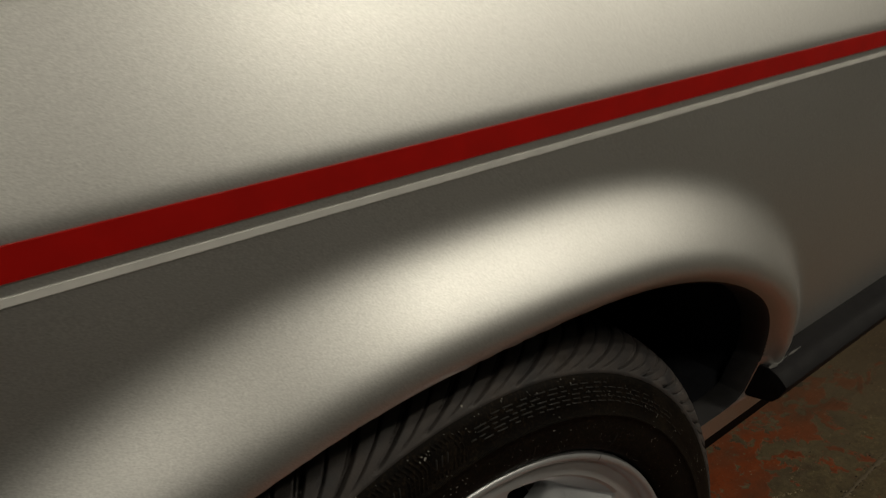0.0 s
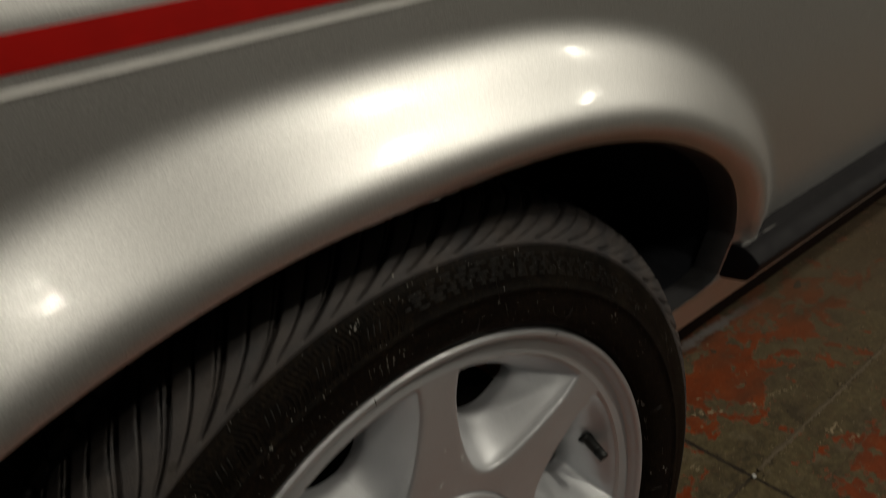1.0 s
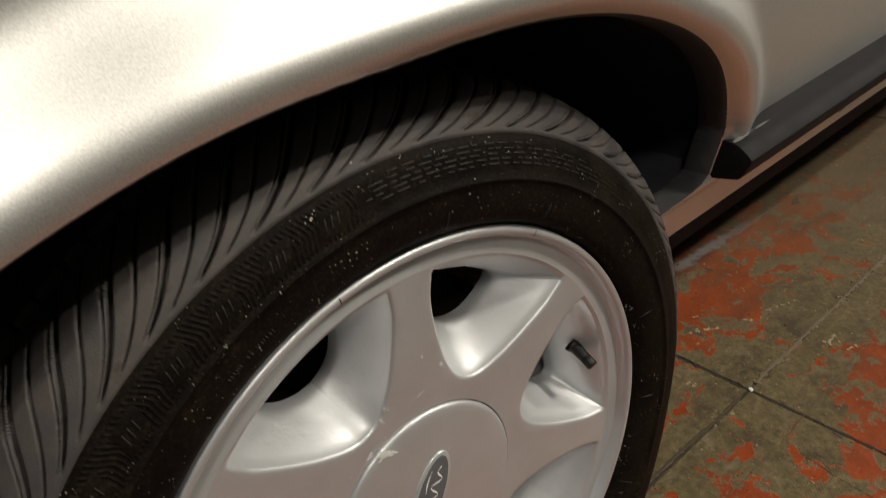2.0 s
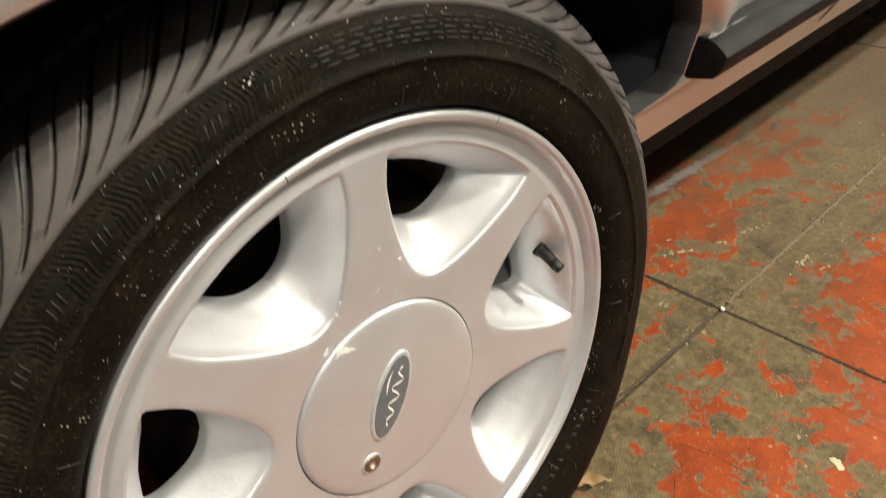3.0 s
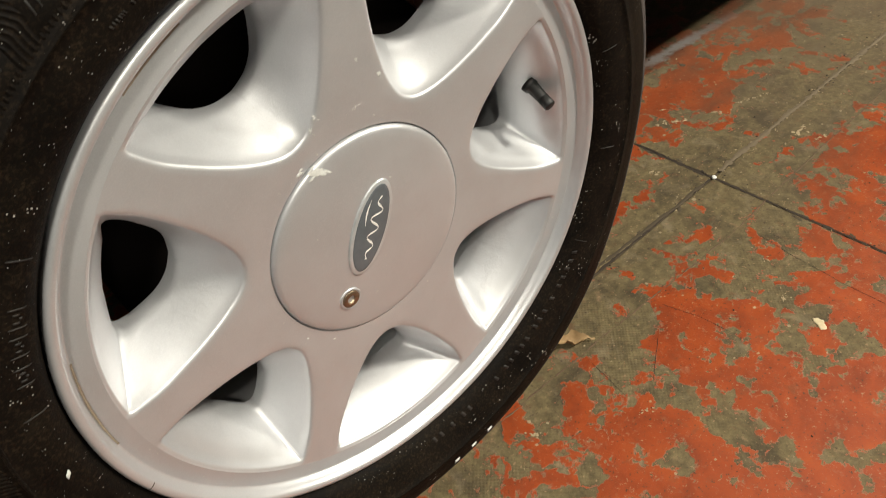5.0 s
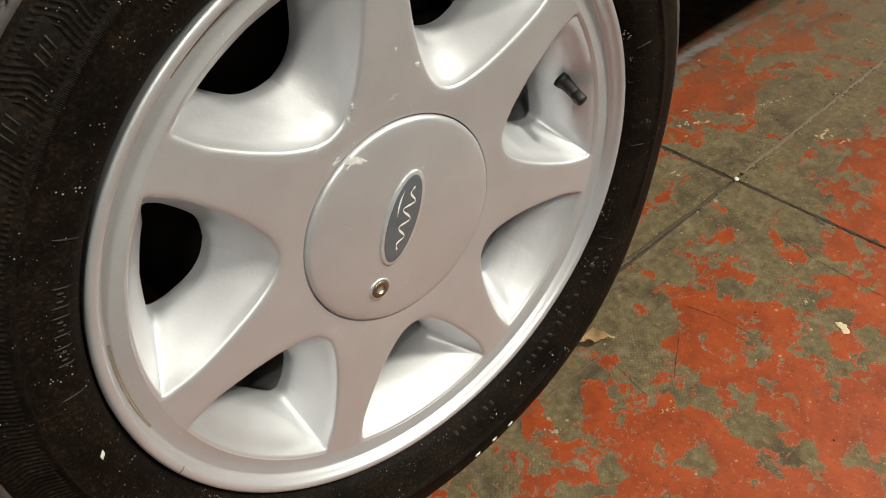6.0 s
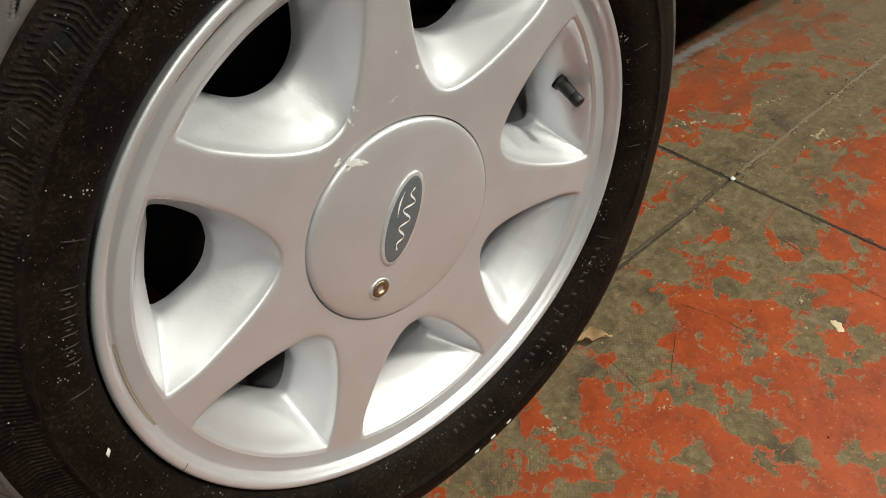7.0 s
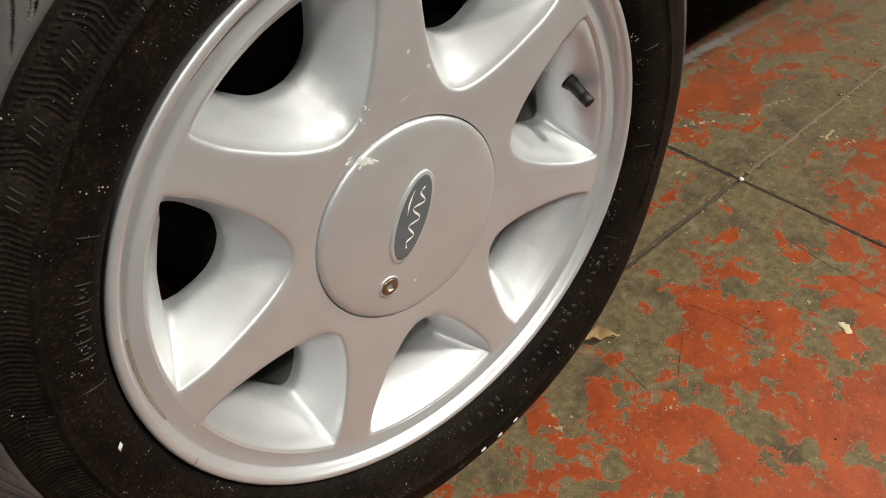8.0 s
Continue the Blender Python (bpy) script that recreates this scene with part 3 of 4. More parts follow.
def smooth_through(v, q):
    """Catmull-Rom through evenly spaced values."""
    i = np.minimum(q.astype(int), len(v) - 2)
    f = q - i
    p0, p1, p2, p3 = v[np.maximum(i - 1, 0)], v[i], v[i + 1], v[np.minimum(i + 2, len(v) - 1)]
    return 0.5 * (2 * p1 + (p2 - p0) * f + (2 * p0 - 5 * p1 + 4 * p2 - p3) * f ** 2 + (3 * p1 - p0 - 3 * p2 + p3) * f ** 3)


def back_line(front):
    """The opening at the pocket's back, matched point by point to the front outline."""
    rough_half = np.array([(0.119, 0.0), (0.1215, 0.0115), (0.128, 0.0215), (0.139, 0.0295), (0.147, 0.0335), (0.1535, 0.0340), (0.1570, 0.027), (0.1590, 0.0)])
    half = np.column_stack([smooth_through(rough_half[:, c], np.linspace(0, 7, 71)) for c in (0, 1)])
    half = np.array([0.140, 0.0]) + (half - np.array([0.140, 0.0])) * np.array([1.06, 1.05])
    seg = np.concatenate([[0], np.cumsum(np.linalg.norm(np.diff(half, axis=0), axis=1))])
    corner = seg[50] / seg[-1]
    n = len(front)
    h = n // 2
    fl = np.concatenate([[0], np.cumsum(np.linalg.norm(np.diff(front[:h + 1], axis=0), axis=1))])
    ci = int(np.argmax(front[:h + 1, 1]))
    t = np.where(np.arange(h + 1) <= ci, fl / fl[ci] * corner, corner + (fl - fl[ci]) / (fl[h] - fl[ci]) * (1 - corner))
    u = np.interp(t * seg[-1], seg, half[:, 0])
    w = np.interp(t * seg[-1], seg, half[:, 1])
    first = np.column_stack([u, w])
    return np.vstack([first, first[1:n - h][::-1] * (1, -1)])


def rim():
    line = window_line(10, 30)
    n = len(line)
    mid = np.array((0.132, 0.0))
    nxt, prv = np.roll(line, -1, 0), np.roll(line, 1, 0)
    tang = (nxt - prv) / np.linalg.norm(nxt - prv, axis=1)[:, None]
    out = np.column_stack([tang[:, 1], -tang[:, 0]])
    out *= np.sign(((line - mid) * out).sum(1))[:, None]
    line = line - out * 0.0018
    back = back_line(line)
    outer = sstep(0.165, 0.175, np.linalg.norm(line, axis=1)) * (1 - sstep(0.050, 0.062, np.abs(line[:, 1])))
    # outline of one sector, met by rays from the window's middle
    half_a = SECT / 2
    border = []
    for p in line:
        d = (p - mid) / np.linalg.norm(p - mid)
        best = 9.0
        for sgn in (-1, 1):
            e = np.array((math.cos(half_a), sgn * math.sin(half_a)))
            nrm = np.array((-e[1], e[0]))
            k = -(mid @ nrm) / (d @ nrm) if abs(d @ nrm) > 1e-9 else 9
            if 0 < k < best:
                best = k
        for rr in (CAP_R, FACE_R):
            b, c = mid @ d, mid @ mid - rr * rr
            disc = b * b - c
            if disc > 0:
                for k in (-b - disc ** 0.5, -b + disc ** 0.5):
                    if 0 < k < best and abs(np.linalg.norm(mid + d * k) - rr) < 1e-6:
                        best = k
        border.append(mid + d * best)
    border = np.array(border)
    for rr in (CAP_R, FACE_R):
        for sgn in (-1, 1):
            c = np.array((rr * math.cos(half_a), sgn * rr * math.sin(half_a)))
            dirs = (line - mid) / np.linalg.norm(line - mid, axis=1)[:, None]
            border[int(np.argmax(dirs @ ((c - mid) / np.linalg.norm(c - mid))))] = c
    rings = []
    for f in (1.0, 0.6, 0.25):
        p = line + out * 0.0030 + (border - line - out * 0.0030) * f
        rings.append((p, face_y(np.linalg.norm(p, axis=1))))
    fy = face_y(np.linalg.norm(line, axis=1))
    for off, dy in ((0.0030, 0.0), (0.0019, 0.0003), (0.0009, 0.0010), (0.0003, 0.0020), (0.0, 0.0034)):
        rings.append((line + out * off, fy + dy))
    for f, dy in ((0.16, 0.0088), (0.40, 0.0184), (0.65, 0.0284), (0.88, 0.0376), (0.97, 0.0412), (1.0, 0.0440), (0.99, 0.053)):
        p = line + (back - line) * f
        # the pocket's outer wall is dished
        rings.append((p, dy * (1 - 0.27 * outer * math.sin(math.pi * f)) + fy * (1 - f)))
    verts, faces = [], []
    for k in range(7):
        a = A0 - k * SECT
        ca, sa = math.cos(a), math.sin(a)
        start = len(verts)
        for p, y in rings:
            for (u, w), yy in zip(p, y):
                verts.append((u * ca - w * sa, yy, u * sa + w * ca))
        faces += [tuple(start + i for i in q) for q in grid_faces(len(rings), n, True, flip=True)]
    bm = bmesh.new()
    vs = [bm.verts.new(v) for v in verts]
    for q in faces:
        try:
            bm.faces.new([vs[i] for i in q])
        except ValueError:
            pass
    bmesh.ops.remove_doubles(bm, verts=bm.verts[:], dist=0.00004)
    prof = [(FACE_R, face_y(FACE_R)), (0.1825, face_y(FACE_R) + 0.0001), (0.1924, 0.0003), (0.1929, 0.0006), (0.1934, 0.0005), (0.1941, -0.0002), (0.1957, -0.0040), (0.1967, -0.0068),
            (0.1977, -0.0079), (0.1990, -0.0085), (0.2006, -0.0087),
            (0.2020, -0.0080), (0.2027, -0.0066), (0.2030, -0.0030), (0.2030, 0.012), (0.196, 0.020), (0.182, 0.030), (0.176, 0.045), (0.174, 0.09), (0.176, 0.15), (0.19, 0.165), (0.203, 0.170)]
    rv, rf = revolve(prof, 224, flip=True)
    rs = [bm.verts.new(v) for v in rv]
    for q in rf:
        bm.faces.new([rs[i] for i in q])
    # recess under the cap
    rv, rf = revolve([(CAP_R, face_y(CAP_R)), (CAP_R - 0.0003, face_y(CAP_R) + 0.0010), (CAP_R - 0.0004, 0.02), (0.02, 0.021)], 112, flip=False)
    rs = [bm.verts.new(v) for v in rv]
    for q in rf:
        bm.faces.new([rs[i] for i in q])
    ob = part("rim", bm, ALLOY, wheel, "silver lacquered seven-spoke alloy rim with chipped spots")
    return ob


rim()


def sag(r, z, y):
    """How far the loaded tyre bulges outwards over the floor."""
    return 0.011 * sstep(-0.06, -0.25, z) * sstep(0.204, 0.246, r) * (1 - sstep(0.0, 0.05, y))


def tyre():
    prof = [(0.196, 0.020), (0.2030, 0.004), (0.2040, -0.0030), (0.2052, -0.0075), (0.2080, -0.0118), (0.2130, -0.0146), (0.2200, -0.0164), (0.2280, -0.0173), (0.2335, -0.0175),
            (0.2340, -0.0183), (0.2350, -0.0183), (0.2356, -0.0173), (0.2420, -0.0163), (0.2480, -0.0149), (0.2540, -0.0130), (0.2580, -0.0114), (0.2590, -0.0100), (0.2600, -0.0090)]
    n = 720
    ang = np.linspace(0, 2 * np.pi, n, endpoint=False)
    verts, uv = [], []
    for r, y in prof:
        for a in ang:
            verts.append((r * math.cos(a), y - float(sag(r, r * math.sin(a), y)), r * math.sin(a)))
            uv.append((a * 0.256, r))
    shape("tyre", verts, grid_faces(len(prof), n, True), RUBBER, wheel, label="dusty black tyre sidewall with white paint specks", uv=uv)
    inner = [(0.2820, 0.176), (0.27, 0.190), (0.235, 0.200), (0.205, 0.185), (0.19, 0.165)]
    v2, f2 = revolve(inner, 160)
    shape("inner_sidewall", v2, f2, TREAD, wheel)


tyre()


def tread():
    fine = np.arange(math.radians(50), math.radians(205), 0.0007 / 0.29)
    front = np.arange(math.radians(-88), math.radians(50) - 0.002, 0.0016 / 0.29)
    rest = np.arange(fine[-1] + 0.012, 2 * np.pi + math.radians(-88) - 0.004, 0.012)
    ang = np.concatenate([front, fine, rest])
    prof = np.array([(0.2600, -0.0092), (0.2615, -0.0098), (0.2660, -0.0072), (0.2715, -0.0034), (0.2765, 0.0008), (0.2808, 0.0056), (0.2843, 0.0116), (0.2866, 0.0200), (0.2882, 0.0350),
                     (0.2895, 0.0600), (HUB, 0.0900), (0.2895, 0.1250), (0.2870, 0.1600), (0.2820, 0.1760)])
    run = np.concatenate([[0], np.cumsum(np.linalg.norm(np.diff(prof, axis=0), axis=1))])
    arc = np.concatenate([[0.0, 0.0017], np.linspace(0.003, 0.030, 50), np.linspace(0.031, 0.095, 50), np.linspace(0.099, run[-1], 20)])
    rr, yy = np.interp(arc, run, prof[:, 0]), np.interp(arc, run, prof[:, 1])
    for _ in range(2):
        rr[3:-3] = (rr[2:-4] + 2 * rr[3:-3] + rr[4:-2]) / 4
        yy[3:-3] = (yy[2:-4] + 2 * yy[3:-3] + yy[4:-2]) / 4
    dr, dy = np.gradient(rr), np.gradient(yy)
    ln = np.hypot(dr, dy)
    nr, ny = dy / ln, -dr / ln
    pitch = 2 * math.pi / 50
    a, s = np.meshgrid(ang, arc)
    sweep = 0.034 / 0.29 * np.exp(-s / 0.009) - 3.0 * s * (1 - 2.2 * s)

    def cut(off, width, depth, lo, hi):
        ph = (a - sweep - off * pitch) % pitch
        d = np.minimum(ph, pitch - ph) * 0.28
        return depth * (1 - sstep(width * 0.35, width * 0.65, d)) * sstep(lo, lo + 0.003, s) * (1 - sstep(hi, hi + 0.004, s))

    h = np.maximum.reduce([cut(0.0, 0.0037, 0.0065, 0.003, 0.2), cut(0.13, 0.0012, 0.0022, 0.003, 0.06), cut(0.55, 0.0018, 0.0045, 0.003, 0.085)])
    for mid_s, w in ((0.068, 0.010), (0.125, 0.010)):
        h = np.maximum(h, 0.0065 * (1 - sstep(w * 0.42, w * 0.55, np.abs(s - mid_s))))
    r = rr[:, None] - h * nr[:, None]
    y = yy[:, None] - h * ny[:, None]
    y = y - sag(r, r * np.sin(a), y)
    verts = np.stack([r * np.cos(a), y, r * np.sin(a)], -1).reshape(-1, 3)
    shape("tread", verts, grid_faces(len(arc), len(ang), True), TREAD, wheel, label="grooved tyre tread with curved cross cuts")


def side_r_y(r):
    return float(np.interp(r, [0.205, 0.208, 0.213, 0.220, 0.228, 0.2335, 0.242, 0.248, 0.254, 0.258], [-0.0075, -0.0118, -0.0146, -0.0164, -0.0173, -0.0175, -0.0163, -0.0149, -0.0130, -0.0114]))


def on_side(r, deg, lift):
    a = math.radians(deg)
    y = side_r_y(r)
    return (r * math.cos(a), y - lift - float(sag(r, r * math.sin(a), y)), r * math.sin(a))


def side_bar(name, r0, r1, d0, d1, lean, lift, mat, n=4):
    """A raised patch of the sidewall between two radii and two angles; lean: shift of the angle from r0 to r1."""
    verts = []
    for e, up in ((0.0, -0.0006), (0.10, lift), (0.90, lift), (1.0, -0.0006)):
        for j in range(n + 1):
            f = j / n
            g = min(max(f, 0.02), 0.98)
            r = r0 + (r1 - r0) * g
            d = d0 + (d1 - d0) * e + lean * g
            edge = -0.0006 if j in (0, n) else up
            verts.append(on_side(r, d, edge))
    return shape(name, verts, grid_faces(4, n + 1), mat, wheel)


def rib_band():
    """Slanting moulded ribs, kinked in the middle of the band."""
    pitch = 0.0030
    ang = np.radians(np.arange(93.0, 213.0, math.degrees(pitch / 9 / 0.2475)))
    rad = np.linspace(0.2368, 0.2580, 27)
    a, r = np.meshgrid(ang, rad)
    u = a * 0.256
    off = r - 0.2475
    arc = u - 0.05 * off - 0.42 * np.sqrt(off ** 2 + 0.0008 ** 2)
    arc = arc + 0.0006 * np.sin(u * 61.0) * np.sin(off * 300.0)
    wave = np.sin(arc * 2 * math.pi / pitch)
    inside = sstep(0.2368, 0.2384, r) * (1 - sstep(0.2564, 0.2580, r)) * sstep(ang[0], ang[0] + 0.01, a) * (1 - sstep(ang[-1] - 0.01, ang[-1], a))
    h = -0.0003 + inside * (0.00035 + 0.00050 * sstep(0.0, 0.85, wave))
    y = np.vectorize(side_r_y)(rad)[:, None] - h
    y = y - sag(r, r * np.sin(a), -0.01)
    verts = np.stack([r * np.cos(a), y, r * np.sin(a)], -1).reshape(-1, 3)
    uv = np.stack([u, r], -1).reshape(-1, 2)
    shape("rib_band", verts, grid_faces(len(rad), len(ang)), RUBBER, wheel, label="slanting moulded ribs round the shoulder", uv=uv)


rib_band()


def sidewall_marks():
    # raised lozenges with plain bars in place of the maker's lettering
    for deg in (96.7, 104.3, 111.9, 119.5, 127.0, 134.5, 141.5):
        side_bar("lettering_plate", 0.2385, 0.2560, deg - 1.0, deg + 3.6, -1.7, 0.0008, RUBBER_PLAIN, 6)
        for lo in (0.0, 0.9, 1.8):
            side_bar("lettering_bar", 0.2418, 0.2528, deg + lo, deg + lo + 0.26, -1.0, 0.0013, LETTER, 3)
    # small bordered marks, too fine to read
    for deg in (153.4, 157.4, 161.8):
        for off in (-1.3, 1.3):
            side_bar("moulded_mark", 0.2085, 0.2225, deg + off - 0.09, deg + off + 0.09, 0.0, 0.0006, LETTER, 3)
        for off, lo, hi, lean in ((-0.55, 0.2135, 0.2180, 0.0), (0.0, 0.2128, 0.2150, 0.0), (0.55, 0.2135, 0.2180, 0.0)):
            side_bar("moulded_mark", lo, hi, deg + off - 0.12, deg + off + 0.12, lean, 0.0007, LETTER, 3)
    for deg in (145.8, 168.3, 12.1, -11.1, -33.7, 80.0, 58.0):
        side_bar("tick_mark", 0.2075, 0.2240, deg - 0.10, deg + 0.10, 0.0, 0.0006, LETTER)
    rng = random.Random(11)
    d = 110
    while d < 118:
        w = rng.uniform(0.3, 0.66)
        if rng.random() > 0.15:
            side_bar("moulded_mark", 0.2188, 0.2222, d, d + w * 0.5, 0.2, 0.0006, LETTER, 3)
        d += w
    # rows of fine wording as plain bars
    for lo, hi, r in ((34, 90, 0.2432), (42, 92, 0.2460), (40, 91, 0.2488), (50, 90, 0.2516), (62, 88, 0.2544)):
        d = lo + rng.uniform(0, 3)
        while d < hi:
            w = rng.uniform(0.8, 2.6)
            side_bar("wording_bar", r, r + 0.0013, d, d + w, 0.0, 0.0005, LETTER, 3)
            d += w + rng.choice((0.35, 0.4, 1.2))
    # the size marking as plain bars
    for lo, hi in ((-92, -80), (-72, -36)):
        d = lo
        while d < hi:
            side_bar("size_bar", 0.2105, 0.2172, d, d + 0.9, 0.5, 0.0006, LETTER, 3)
            d += rng.choice((2.0, 2.2, 3.4))
    # paired white bars stamped at the tyre's edge
    for deg in (-88.5, -83.9, -79.4):
        for r in (0.2445, 0.2475):
            side_bar("white_bar", r, r + 0.0012, deg - 0.7, deg + 0.7, 0.0, 0.0005, SCUFF, 3)
    # dabs of white paint on the rubber
    for _ in range(230):
        deg, r = rng.uniform(50, 205), rng.choice((rng.uniform(0.207, 0.256), rng.uniform(0.207, 0.230)))
        size = rng.choice((0.0002, 0.00025, 0.0003, 0.0005))
        side_bar("paint_speck", r, r + size * rng.uniform(1, 2.5), deg, deg + math.degrees(size / r), rng.uniform(-0.2, 0.2), 0.0003, SCUFF, 2)
    side_bar("paint_speck", 0.2155, 0.2195, 179.2, 180.2, 1.1, 0.0004, SCUFF, 4)


sidewall_marks()
tread()


def centre_cap():
    y0 = face_y(CAP_R)
    r0 = CAP_R - 0.0011
    prof = [(r0, y0 + 0.004), (r0, y0 + 0.0008), (r0 - 0.0003, y0 - 0.0004), (r0 - 0.0010, y0 - 0.0014), (r0 - 0.0021, y0 - 0.0021), (r0 - 0.0034, y0 - 0.0025), (0.066, y0 - 0.0027), (0.040, y0 - 0.0032), (0.020, y0 - 0.0035), (0.0005, y0 - 0.0036)]
    v, f = revolve(prof, 160, flip=True)
    f.append(tuple(len(v) - 160 + i for i in range(160)))
    shape("centre_cap", v, f, ALLOY, wheel, label="round silver centre cap with chipped lacquer")
    yc = y0 - 0.0033
    tilt = math.radians(59.5)
    ct, st = math.cos(tilt), math.sin(tilt)
    cx, cz = -0.0022, 0.0068

    def oval(name, a, b, y, mat, label, rise):
        rows = [(1.0, 0.0012), (1.0, -rise * 0.5), (0.96, -rise * 0.9), (0.90, -rise), (0.0, -rise)]
        verts = []
        for k, dy in rows:
            for i in range(72):
                w = 2 * math.pi * i / 72
                u, q = a * k * math.cos(w), b * k * math.sin(w)
                verts.append((cx + u * ct - q * st, y + dy, cz + u * st + q * ct))
        shape(name, verts, grid_faces(5, 72, True, flip=True), mat, wheel, label=label)

    oval("badge_rim", 0.0345, 0.0148, yc, CHROME, "silver oval badge rim", 0.0014)
    oval("badge", 0.0318, 0.0122, yc - 0.0007, BADGE, "slate blue oval badge", 0.0011)
    # a plain pale flourish in place of the maker's script
    verts, n = [], 150
    for k in range(n + 1):
        f = k / n
        u = 0.0235 - 0.0455 * f
        rise = (0.0050 - 0.0024 * f) * math.sin(math.pi * min(1.0, 3 * f, 4 * (1 - f)) / 2)
        q = -0.0012 + rise * math.sin(f * 7 * math.pi)
        du, dq = -0.0455, rise * 7 * math.pi * math.cos(f * 7 * math.pi)
        ln = math.hypot(du, dq)
        ww = 0.00052 + 0.00028 * math.cos(f * 14 * math.pi)
        for s in (-1, 1):
            uu, qq = u - s * ww * dq / ln, q + s * ww * du / ln
            verts.append((cx + uu * ct - qq * st, yc - 0.00205, cz + uu * st + qq * ct))
    shape("flourish", verts, grid_faces(n + 1, 2), WHITE, wheel, label="pale wavy flourish on the badge")
    verts = []
    for k in range(13):
        f = k / 12
        u, q = 0.0205 - 0.0180 * f, 0.0062 + 0.0012 * math.sin(f * math.pi)
        for s in (-1, 1):
            qq = q + s * 0.0007 * math.sin(math.pi * min(max(f, 0.08), 0.92))
            verts.append((cx + u * ct - qq * st, yc - 0.00205, cz + u * st + qq * ct))
    shape("flourish", verts, grid_faces(13, 2), WHITE, wheel)
    # cap screw in its seat
    sx, sz = -0.0298, -0.0378
    v, f = revolve([(0.0085, 0.0004), (0.0082, -0.0006), (0.0070, -0.0008), (0.0066, 0.0006)], 40, flip=True)
    shape("screw_seat", [(x + sx, y + yc, z + sz) for x, y, z in v], f, ALLOY, wheel)
    v, f = revolve([(0.0066, 0.001), (0.0066, -0.0008), (0.0060, -0.0014), (0.0034, -0.0015), (0.0031, -0.0014), (0.0030, 0.0012), (0.0002, 0.0014)], 36, flip=True)
    shape("cap_screw", [(x + sx, y + yc, z + sz) for x, y, z in v], f, SCREW, wheel, label="rusty zinc screw with a hex socket")


centre_cap()


def tube_along(points, radii, n=20):
    verts = []
    for i, (p, r) in enumerate(zip(points, radii)):
        d = (points[min(i + 1, len(points) - 1)] - points[max(i - 1, 0)]).normalized()
        a = d.orthogonal().normalized()
        b = d.cross(a)
        for k in range(n):
            w = 2 * math.pi * k / n
            verts.append(tuple(p + a * r * math.cos(w) + b * r * math.sin(w)))
    faces = grid_faces(len(points), n, True)
    faces.append(tuple(range(n))[::-1])
    faces.append(tuple(len(verts) - n + i for i in range(n)))
    return verts, faces


def valve():
    base, tip = Vector((0.1650, 0.0225, 0.0258)), Vector((0.1643, 0.0006, 0.0146))
    steps = (0.0, 0.18, 0.2, 0.62, 0.64, 0.66, 0.97, 1.0)
    radii = (0.0070, 0.0060, 0.0050, 0.0045, 0.0040, 0.0046, 0.0046, 0.0038)
    v, f = tube_along([base.lerp(tip, s) for s in steps], radii)
    shape("valve_stem", v, f, VALVE, wheel, label="black rubber tyre valve with its cap")


valve()


def face_chip(name, x, z, rx, rz, turn, y, mat, seed, parent, label="", rough=0.45):
    """A thin irregular patch on the wheel's face."""
    rng = random.Random(seed)
    ph = [rng.uniform(0, 6.28) for _ in range(7)]
    n = 48
    ct, st = math.cos(turn), math.sin(turn)
    verts = []
    for k, dy in ((1.0, 0.0), (0.9, -0.00005), (0.0, -0.00006)):
        for i in range(n):
            w = 2 * math.pi * i / n
            m = max(0.25, 1 + rough * sum(math.sin(w * (j + 2) + ph[j]) / (j * 0.5 + 1.3) for j in range(7)))
            u, v = rx * m * k * math.cos(w), rz * m * k * math.sin(w)
            px, pz = x + u * ct - v * st, z + u * st + v * ct
            yy = y if y is not None else face_y(math.hypot(px, pz))
            verts.append((px, yy + dy - 0.0001, pz))
    return shape(name, verts, grid_faces(3, n, True, flip=True), mat, parent, label=label)


def flake(x, z, a, b, turn, y, seed):
    """A patch of lacquer broken away in small scraps."""
    rng = random.Random(seed * 7 + 1)
    ct, st = math.cos(turn), math.sin(turn)
    for k in range(7):
        u, v = rng.gauss(0, a * 0.55), rng.gauss(0, b * 0.55)
        size = rng.uniform(0.18, 0.5)
        face_chip("lacquer_chip", x + u * ct - v * st, z + u * st + v * ct, a * size, b * size * rng.uniform(0.7, 1.3), turn + rng.gauss(0, 0.5), y, SCUFF, seed * 11 + k, wheel, rough=0.25)


